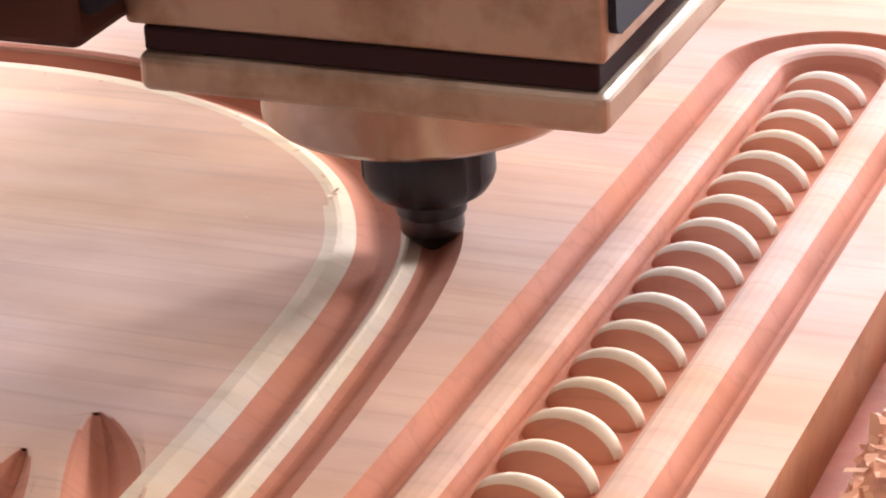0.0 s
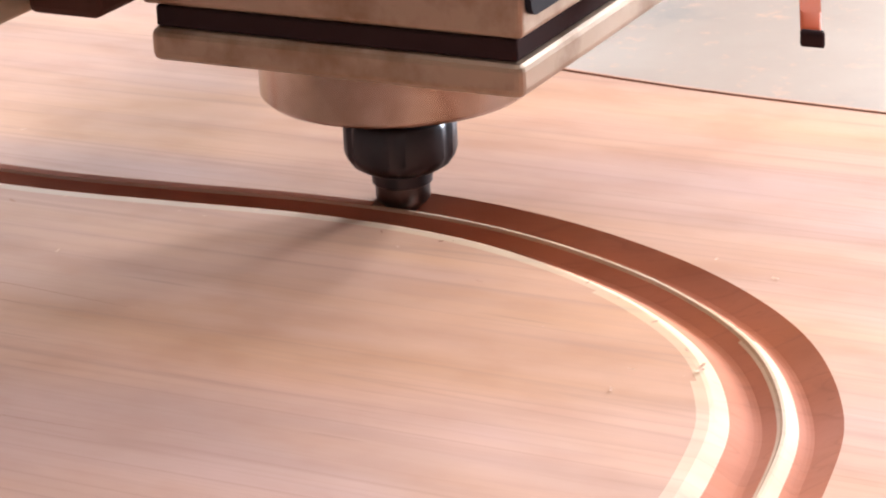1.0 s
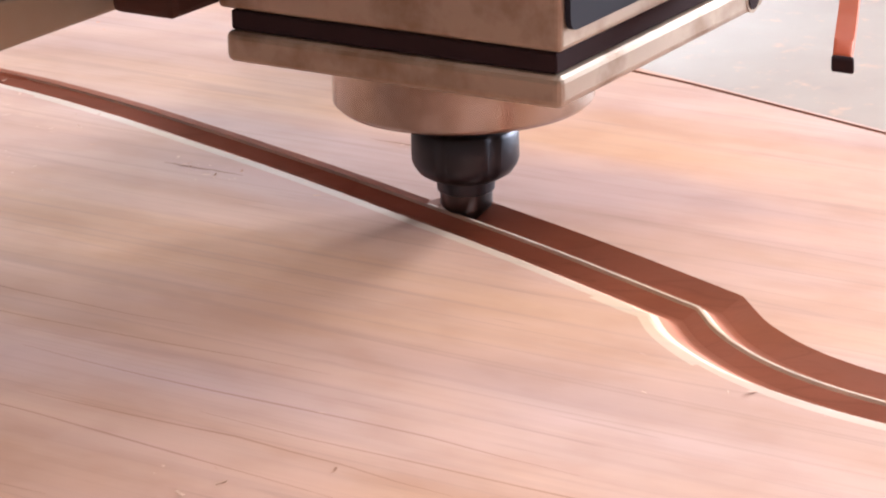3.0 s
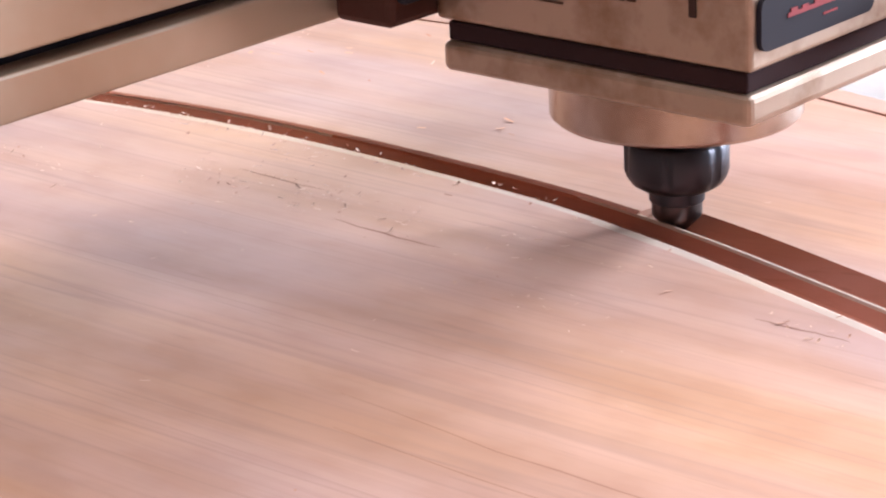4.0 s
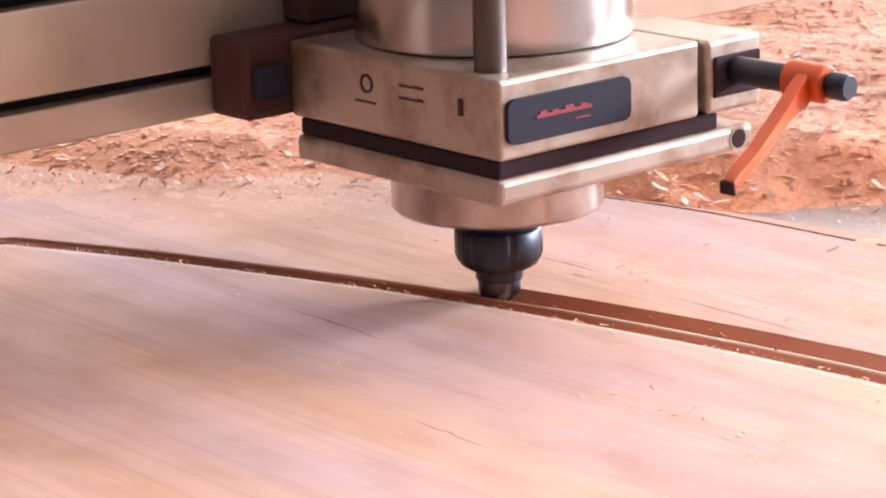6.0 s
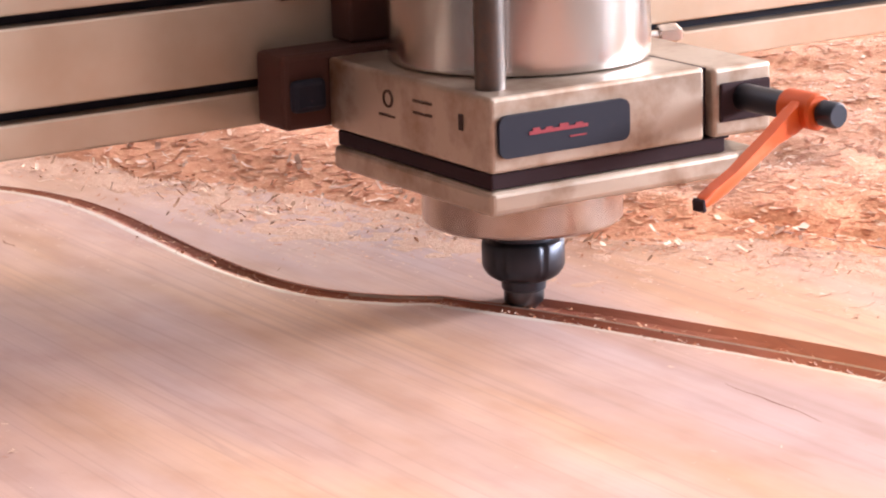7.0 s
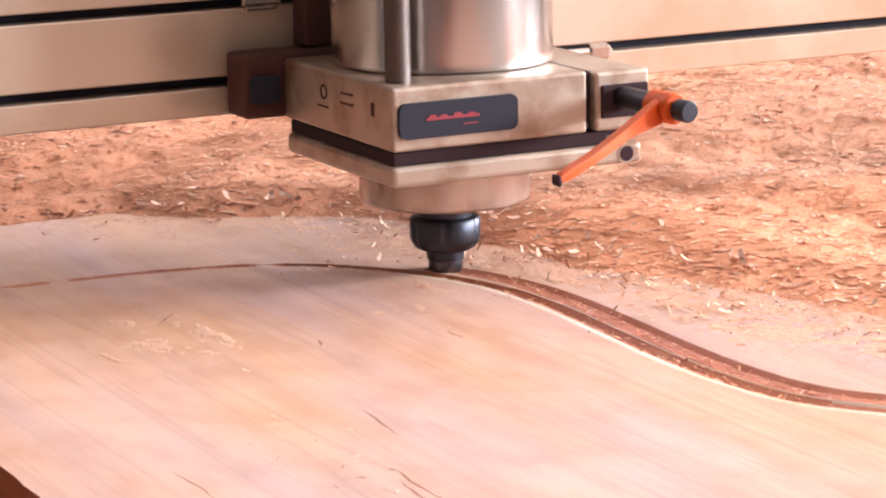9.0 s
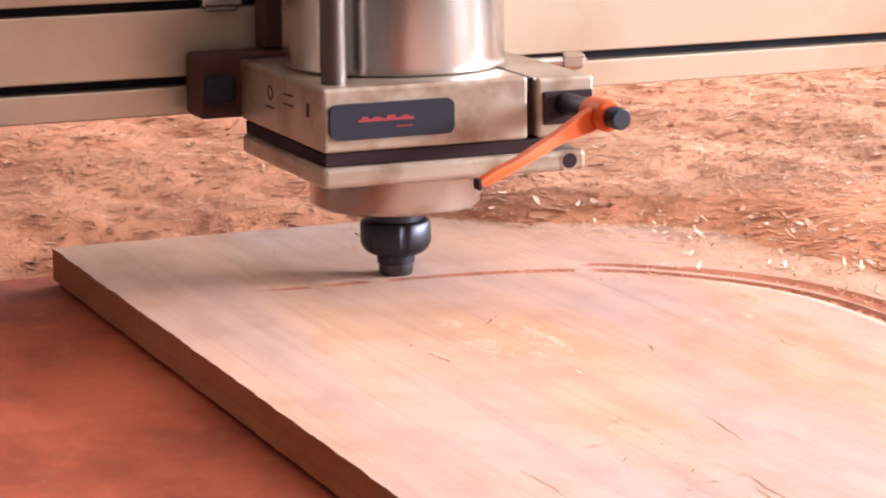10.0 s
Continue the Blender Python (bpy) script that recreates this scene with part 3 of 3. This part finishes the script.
def flakes(name, places, label, mat, loose=.35):
    verts, faces = [], []
    for x, y, z, size in places:
        a = random.uniform(0, 6.283)
        tilt, lean = random.gauss(0, loose), random.gauss(0, loose)
        l, w = size * random.uniform(.6, 1.4), size * random.uniform(.15, .42)
        u = Vector((math.cos(a), math.sin(a), tilt)) * l
        v = Vector((-math.sin(a), math.cos(a), lean)) * w
        c = Vector((x, y, z + abs(tilt) * l * .5 + abs(lean) * w * .5 + .0003))
        curl = Vector((0, 0, size * random.uniform(.05, loose)))
        k = len(verts)
        verts += [c - u - v + curl, c - v, c + u - v + curl, c + u + v + curl, c + v, c - u + v + curl]
        faces += [(k, k + 1, k + 4, k + 5), (k + 1, k + 2, k + 3, k + 4)]
    me = bpy.data.meshes.new(name)
    me.from_pydata([tuple(q) for q in verts], [], faces)
    me.materials.append(mat)
    return tagged(new(name, me), label, "wood shavings", kind="stuff")


def heap_places(count, x0, x1, y0, y1, size):
    out = []
    while len(out) < count:
        x, y = random.uniform(x0, x1), random.uniform(y0, y1)
        h = dust_height(x, y)
        p = on_panel(x, y)
        if random.random() > math.exp(3.6 * min(0, dust_into(x, y) - .12)):
            continue
        out.append((x, y, (0 if p else -.0252 + min(.0165, max(0, h) * 1.3)) + max(0, h), size * random.uniform(.5, 1.5) * (.55 if h < .001 else 1)))
    return out


flakes("heap_shavings", heap_places(90000, -.5, 1.3, .9, 3.3, .0027), "curled reddish wood shavings over the sawdust", FLAKE, .09)
flakes("coarse_curls", [(x, y, z + .0012, s * 1.35) for x, y, z, s in heap_places(3200, -.1, .75, 1.2, 2.35, .0026) if dust_into(x, y) < .7], "large pale curled shavings at the edge of the sawdust", CHIP, .35)
flakes("rim_curls", [(x, y, z + .0008, s * 1.3) for x, y, z, s in heap_places(5200, .02, .50, 1.33, 2.2, .0029) if -.45 < dust_into(x, y) < .15 and noise.noise((x * 30, y * 22, 4)) > -.02],
       "pale curled shavings in clumps along the rim of the sawdust", CURL, .42)
flakes("drift_shavings", heap_places(9000, -.45, .30, -.45, START - .004, .0034), "coarse wood chips lying beside the panel", FLAKE, .25)


def panel_places():
    out = []
    for p, n in list(zip(CUTLINE, cut_normals))[60:]:
        if random.random() < .3:
            v = random.gauss(.02, .025)
            if -.011 < v < GAP + .011:
                v = GAP + .012 + abs(random.gauss(0, .004))
            out.append((p.x + n.x * v, p.y + n.y * v, 0, random.uniform(.0006, .0016)))
    for p, n in list(zip(CUTLINE, cut_normals))[300:]:
        for _ in range(2 if p.y < 1.5 else 1):
            v, z = random.choice(((GAP + random.uniform(-.005, .003), -.0055), (GAP + random.uniform(.005, .011), 0), (GAP + .009 + abs(random.gauss(0, .006)), 0)))
            out.append((p.x + n.x * v, p.y + n.y * v, z * depth_inner(p), random.uniform(.0006, .0017)))
    for cx, cy, spread, count in ((.185, 1.12, .012, 60), (.255, 1.03, .008, 50), (.223, 1.0, .012, 120), (.213, .955, .010, 90), (.2, .915, .012, 40), (.215, .843, .012, 50), (.168, .824, .012, 30), (.304, 1.19, .010, 50), (.30, 1.26, .012, 40), (.31, 1.36, .015, 120), (.295, 1.46, .02, 160), (.31, 1.54, .02, 160), (.18, 1.11, .01, 40), (.206, 1.0, .012, 40), (.205, .723, .006, 30), (.275, .665, .012, 40), (-.058, .48, .015, 60), (-.14, 1.49, .012, 60), (-.128, 1.70, .01, 40), (-.155, 1.6, .012, 60), (-.122, 1.893, .018, 15), (-.137, 1.655, .012, 60), (-.1, 1.936, .008, 30), (.12, 1.25, .05, 50), (.05, 1.1, .08, 50)):
        for _ in range(int(count * .6)):
            x, y = random.gauss(cx, spread), random.gauss(cy, spread * 2.6)
            near = min((CUTLINE[k].x - x) ** 2 + (CUTLINE[k].y - y) ** 2 for k in range(0, len(CUTLINE), 4))
            if near > .028 ** 2 and on_panel(x, y):
                out.append((x, y, 0, random.uniform(.0005, .0016) * (1.2 if y > 1.4 else 1)))
    return out


def speck_places(count):
    """Fine specks that lie ever thinner on the panel away from the sawdust."""
    out = []
    while len(out) < count:
        x, y = random.uniform(-.1, .46), random.uniform(1.15, END - .005)
        if on_panel(x + .004, y) and random.random() < math.exp(2.2 * min(0, dust_into(x, y))):
            out.append((x, y, .0002, random.uniform(.0006, .0013)))
    while len(out) < count * 1.3:
        x, y = random.uniform(.40, .85), random.uniform(.95, 1.6)
        if not on_panel(x - .004, y) and random.random() < math.exp(1.6 * min(0, dust_into(x, y))):
            out.append((x, y, -.0255, random.uniform(.0007, .0016)))
    cut = np.array([(p.x + n.x * .0075, p.y + n.y * .0075) for p, n in zip(CUTLINE, cut_normals)])
    return [q for q in out if ((cut - q[:2]) ** 2).sum(1).min() > .019 ** 2]


flakes("dust_specks", speck_places(22000), "fine orange sawdust specks on the panel and table", SPECK, .06)
flakes("loose_chips", panel_places(), "small pale wood chips scattered on the panel", CHIP, .14)


def groove_places():
    out = []
    for p, n in list(zip(CUTLINE, cut_normals)):
        fill = lerp_table(p.y, [(.85, 0), (1.2, 1), (1.5, 3), (1.7, 5), (2.0, 5)])
        ho, hi = HW * depth_outer(p), HW * depth_inner(p)
        for _ in range(int(fill + random.random())):
            v = random.choice((random.gauss(0, .0035), random.gauss(GAP, .003), random.uniform(0, GAP + hi)))
            z = max(min(cut_depth(v, ho), cut_depth(v - GAP, hi)), -dust_level(p, v))
            if z < -.0006:
                out.append((p.x + n.x * v, p.y + n.y * v, z + .0002, random.uniform(.0007, .0021)))
    return out


flakes("groove_dust", groove_places(), "fine orange sawdust lying in the routed grooves", FLAKE, .2)


# ---- thin drift of dust on the panel, and open grain ----
def dust_patch(cx, cy, rx, ry):
    bm = bmesh.new()
    n = 40
    grid = {}
    for i in range(n + 1):
        for j in range(n + 1):
            u, v = 2 * i / n - 1, 2 * j / n - 1
            x, y = cx + u * rx, cy + v * ry
            h = .0002 * (1 - u * u - v * v) + .0009 * noise.noise((x * 60, y * 30, 9)) + .0006 * noise.noise((x * 160, y * 160, 2)) - .0003
            grid[i, j] = bm.verts.new((x, y, max(-.0008, h if math.hypot(u, v) < 1 else -.0008)))
    for i in range(n):
        for j in range(n):
            q = (grid[i, j], grid[i + 1, j], grid[i + 1, j + 1], grid[i, j + 1])
            if any(v.co.z > 0 for v in q):
                bm.faces.new(q)
    tagged(part("dust_patch", bm, THINDUST, smooth=True), "thin patch of fine orange sawdust on the panel", "sawdust", kind="stuff")


dust_patch(-.122, 1.893, .042, .060)


def build_film(x0, x1, y0, y1, step):
    """Fine dust that thins out over the panel away from the heap."""
    cut = np.array([(p.x + n.x * .0075, p.y + n.y * .0075) for p, n in zip(CUTLINE, cut_normals)])
    nx, ny = int((x1 - x0) / step), int((y1 - y0) / step)
    verts, faces = [], []
    for i in range(nx + 1):
        for j in range(ny + 1):
            x, y = x0 + i * step, y0 + j * step
            near = math.sqrt(((cut - (x, y)) ** 2).sum(1).min())
            h = .0005 * max(-4.0, min(.6, dust_into(x, y) + .2)) + .0007 * noise.noise((x * 26, y * 14, 9)) + .0006 * noise.noise((x * 110, y * 70, 2))
            if near < .022 or not on_panel(x + .004, y):
                h = -.0008
            verts.append((x, y, max(-.0008, h)))
    row = ny + 1
    for i in range(nx):
        for j in range(ny):
            q = (i * row + j, (i + 1) * row + j, (i + 1) * row + j + 1, i * row + j + 1)
            if any(verts[k][2] > 0 for k in q):
                faces.append(q)
    me = bpy.data.meshes.new("dust_film")
    me.from_pydata(verts, [], faces)
    me.shade_smooth()
    me.materials.append(THINDUST)
    tagged(new("dust_film", me), "thin film of fine peach sawdust spread on the panel", "sawdust", kind="stuff")


build_film(-.05, .47, 1.1, END - .004, .0042)


def grain_mark(x, y, length, width, slant):
    """A short open crack that follows the grain."""
    if min((Vector((x, y + k * length / 8)) - p - n * .012).length for k in range(-4, 5) for p, n in list(zip(CUTLINE, cut_normals))[::5]) < .028:
        return
    bm = bmesh.new()
    left, right = [], []
    for k in range(9):
        s = k / 8
        w = width * math.sin(math.pi * s) * random.uniform(.5, 1.2) + .0001
        px, py = x + slant * (s - .5) * length + random.gauss(0, .0004) + .012 * length * math.sin(5 * s + 40 * x), y + (s - .5) * length
        left.append(bm.verts.new((px - w, py, .00003)))
        right.append(bm.verts.new((px + w, py, .00003)))
    for k in range(8):
        bm.faces.new((left[k], right[k], right[k + 1], left[k + 1]))
    part("open_grain", bm, GRAIN if length > .11 else CRACK, panel, "dark open grain")


for mark in ((.166, 1.335, .07, .0007, .05), (.155, 1.43, .13, .0005, .02), (-.127, 1.575, .05, .0008, .1), (-.205, 1.64, .05, .0006, -.05), (-.12, 1.59, .06, .0007, .05),
             (.07, 1.072, .04, .0005, 0), (.198, .917, .06, .0006, .05), (.225, 1.0, .05, .0007, 0), (.303, 1.21, .09, .0006, .02), (.31, 1.33, .05, .0006, 0),
             (-.02, .30, .05, .0005, 0), (.015, .55, .22, .0005, .03), (-.03, .62, .26, .0004, .02), (.06, .72, .2, .0004, .03), (-.05, .45, .05, .0007, 0),
             (-.11, .82, .06, .0006, 0), (.204, .724, .04, .0006, 0), (.27, .66, .05, .0006, 0), (-.09, 1.69, .05, .0006, .1), (.02, 1.825, .02, .0008, 0), (-.05, 1.845, .015, .0008, .3),
             (-.10, 1.94, .02, .0008, .8), (.10, 1.18, .05, .0005, 0)):
    grain_mark(*mark)
for _ in range(11):
    y = random.uniform(.05, .8)
    grain_mark(random.uniform(-.24, .02 if y < .45 or y > 1.6 else .13), y, random.uniform(.14, .34), random.uniform(.00025, .0005), random.uniform(.0, .05))


# ---- gantry beam ----
def build_gantry():
    root = tagged(new("gantry_beam"), "cream painted gantry beam with dark horizontal slots", "gantry beam")
    y0 = .0905
    for z0, z1 in ((.0896, .1068), (.1129, .1532), (.1590, .30), (.306, .42)):
        part("rail_strip", box(-.62, 1.62, y0, y0 + .02, z0, z1, .0012), CREAM, root, "cream painted strip")
    # black core behind the strips: the shade in the slots, as colour
    part("core", box(-.62, 1.62, y0 + .012, y0 + .12, .0906, .42, .002), BLACK, root, "black core painting the shade in the slots")
    for x in (-.66, 1.66):
        part("upright", box(x - .04, x + .04, y0 - .02, y0 + .2, -.0252, .43, .006), CREAM, root)
    return root


gantry = build_gantry()


# ---- spindle carriage ----
def build_spindle():
    root = tagged(new("router_spindle"), "steel router spindle in a worn cast clamp with orange lever", "router spindle")
    # lower plate
    part("lower_plate", box(-.0760, .0838, -.0865, .0555, .0700, .0820, .003, 3), CLAMP, root, "worn machined plate")
    # near-black layer that fills the space between the two plates
    part("gap_layer", box(-.070, .084, -.060, .0535, .0822, .0898, .001, bm=box(-.0740, .062, -.0840, .0535, .0821, .0897, .001)), MATT_BLACK, root, "black layer between the plates")
    # clamp block with its slit
    blk = part("clamp_block", box(-.0755, .0475, -.0865, .0585, .0901, .1258, .0022, 3), CLAMP, root, "worn cast aluminium clamp")
    part("clamp_ear", box(.0530, .0885, -.0865, .0585, .0901, .1242, .0022, 3), CLAMP, root)
    # the slit's shade is painted: a near-black box fills it
    part("slit", box(.0470, .0535, -.0800, .0545, .0915, .1240), MATT_BLACK, root, "black fill painting the shade in the clamping slit")
    # black oblong, slightly raised on the ear behind the screw
    part("screw_backing", box(.0565, .0870, -.0880, -.0845, .0975, .1165, .001), MATT_BLACK, blk, "black oblong behind the clamping screw")
    # name plate without lettering
    plate = part("name_plate", rounded_plate(-.0722, .0015, .0972, .1170, .0045, -.0888, -.0860), BLACK, blk, "black oblong plate with red print")
    bm = None
    for x0, x1, z0, z1 in ((-.056, -.023, .1068, .1084), (-.054, -.050, .1084, .1098), (-.047, -.043, .1084, .1094), (-.039, -.034, .1084, .1100), (-.030, -.026, .1084, .1094), (-.033, -.024, .1030, .1037)):
        bm = box(x0, x1, -.0892, -.0886, z0, z1, bm=bm)
    part("red_print", bm, RED, plate)
    # marks on the side face: a small ring over a line, two rows of print and a worn spot
    for y0, y1, z0, z1 in ((-.037, -.031, .1152, .1164), (-.030, -.021, .1150, .1160), (-.037, -.033, .1096, .1108), (-.032, -.021, .1094, .1104), (-.0635, -.0605, .1075, .1150), (-.004, .010, .1042, .1050)):
        part("printed_mark", box(-.0761, -.0755, y0, y1, z0, z1), INK, blk)
    ring = flat_ring(.0032, .0044, .0005)
    bmesh.ops.transform(ring, matrix=pose(-.0755, .002, .1130, 0, -90, 0), verts=ring.verts[:])
    part("printed_ring", ring, INK, blk)
    # spindle body
    part("spindle_body", lathe([(.0615, .1250), (.0650, .1270), (.0650, .44), (.0615, .45)], 72), STEEL, root, "brushed steel spindle body", True)
    rod = lathe([(.0072, .1250), (.0072, .46)], 24)
    bmesh.ops.translate(rod, vec=(-.0615, -.0660, 0), verts=rod.verts[:])
    part("upright_rod", rod, DUSTYSTEEL, root, "slim steel rod", True)
    part("nose_flange", lathe([(.044, .0424), (.0485, .0434), (.0503, .0452), (.0503, .0540), (.0503, .0620), (.0503, .0701)], 72), TURNED, root, "turned steel nose", True)
    part("nose_shaft", lathe([(.0165, .033), (.0165, .0426)], 32), DARKSTEEL, root)
    # back plate of the carriage, and its fittings
    part("back_plate", box(-.056, .060, .0690, .0880, .1290, .46, .002), SHADED_BROWN, root, "carriage plate with its shade put into the brown")
    part("bracket", box(-.1005, .066, .0590, .0880, .0905, .1285, .003), SHADED_BROWN, root, "carriage bracket with its shade put into the brown")
    part("slide_bearing", box(-.090, -.064, .0830, .0903, .1545, .1605, .0015, bm=box(-.087, -.067, .0850, .0900, .1515, .1546, .001)), STEEL, root, "small steel slide bearing")
    part("black_pad", box(-.0985, -.0790, .0530, .0592, .1000, .1165, .003), BLACK, root, "black rubber pad")
    hexn = lathe([(.0052, 0), (.0058, .001), (.0058, .012), (.005, .014), (.003, .016)], 6)
    bmesh.ops.transform(hexn, matrix=pose(.146, .080, .1090, 0, 90, 0), verts=hexn.verts[:])
    part("rod_end", hexn, STEEL, root, "steel hexagon rod end")
    tie = lathe([(.0032, 0), (.0032, .092)], 14)
    bmesh.ops.transform(tie, matrix=pose(.064, .080, .1090, 0, 90, 0), verts=tie.verts[:])
    part("tie_rod", tie, STEEL, root)
    # hole in the end of the lower plate
    rim = flat_ring(.0043, .0058, .0006)
    bmesh.ops.transform(rim, matrix=pose(.0730, -.0863, .0760, 90, 0, 0), verts=rim.verts[:])
    part("hole_rim", rim, CLAMP, root, "worn rim of the hole", True)
    # a flat black disc on the face gives the hole its shade
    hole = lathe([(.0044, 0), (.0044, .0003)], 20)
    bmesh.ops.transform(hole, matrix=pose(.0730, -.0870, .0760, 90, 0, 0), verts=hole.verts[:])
    part("hole", hole, MATT_BLACK, root, "black disc painting the shade in the drilled hole")
    # clamping screw and orange lever
    screw = lathe([(.0066, 0), (.0066, .034), (.0050, .0345), (.0050, .0560), (.0062, .0565), (.0062, .0650), (.0052, .0665)], 20)
    bmesh.ops.transform(screw, matrix=pose(.0700, -.0870, .1088, 90, 0, 3), verts=screw.verts[:])
    part("clamp_screw", screw, DARKSTEEL, root, "black steel clamping screw", True)
    lev = part("lever", lever_shape(), ORANGE, root, "orange plastic clamping lever", True)
    tip = prism([(-.0186, .0838), (-.0164, .0850), (-.0152, .0790), (-.0180, .0786)], -.1355, -.1270, .0009)
    lean_out(tip)
    part("lever_tip", tip, MATT_BLACK, lev, "black end cap")
    hub = lathe([(.0072, 0), (.0088, .0012), (.0088, .0200), (.0076, .0215)], 28)
    bmesh.ops.transform(hub, matrix=pose(.0705, -.1205, .1090, 90, 0, 3), verts=hub.verts[:])
    part("lever_hub", hub, ORANGE, lev, "", True)
    # collet nut and cutter turn together
    nut = part("collet_nut", nut_shape(), DARKSTEEL, root, "black collet nut with wrench notches", True)
    part("collet", lathe([(.0100, .0066), (.0112, .0074), (.0116, .0132)], 28), DARKSTEEL, nut, "dark steel collet ring", True)
    part("cutter", lathe([(.0008, -.0085), (.0078, -.0012), (.0096, .0004), (.0102, .0016), (.0102, .0068)], 28), CUTTER, nut, "dusty grey steel cutting bit", True)
    return root, nut


def rounded_plate(x0, x1, z0, z1, r, y0, y1):
    pts = []
    for cx, cz, a0 in ((x1 - r, z1 - r, 0), (x0 + r, z1 - r, 90), (x0 + r, z0 + r, 180), (x1 - r, z0 + r, 270)):
        pts += [(cx + r * math.cos(radians(a0 + k * 15)), cz + r * math.sin(radians(a0 + k * 15))) for k in range(7)]
    return prism(pts, y0, y1)


def lean_out(b):
    """Turns a part of the lever outwards, the more the further it is from the hub."""
    for v in b.verts:
        v.co.y -= .033 * (.071 - v.co.x) / .088


def lever_shape():
    """A slim tapered arm that runs down from its hub, leans outwards and bends at its end."""
    pts = [(.070, .1168), (.057, .1108), (.040, .1032), (.010, .0918), (-.006, .0876), (-.0160, .0846), (-.0168, .0800), (-.010, .0804), (.002, .0838), (.012, .0870), (.044, .0975), (.062, .1016), (.074, .1020)]
    b = prism(pts, -.1345, -.1272, .0016)
    lean_out(b)
    return b


def nut_shape():
    n = 90
    prof = [(.0120, .0126), (.0150, .0130), (.0182, .0150), (.0202, .0180), (.0210, .0205), (.0210, .0310), (.0200, .0325), (.0170, .0335)]
    b = lathe(prof, n)
    for v in b.verts:
        r = math.hypot(v.co.x, v.co.y)
        if r > .0195:
            a = (math.degrees(math.atan2(v.co.y, v.co.x)) % 60)
            if a < 9:
                v.co.x *= .955
                v.co.y *= .955
    return b


spindle, collet = build_spindle()


# ---- what moves ----
def motions():
    walk(gantry, [(t, pose(0, y, 0)) for t, x, y in CUT])
    walk(spindle, [(t, pose(x, y, 0)) for t, x, y in CUT])
    walk(collet, [(k / 10, pose(0, 0, 0, 0, 0, -70 * k)) for k in range(101)])
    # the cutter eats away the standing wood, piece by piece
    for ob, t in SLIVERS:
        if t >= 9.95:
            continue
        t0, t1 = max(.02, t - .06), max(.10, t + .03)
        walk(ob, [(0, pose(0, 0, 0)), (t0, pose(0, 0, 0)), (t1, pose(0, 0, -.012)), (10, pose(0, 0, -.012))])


motions()
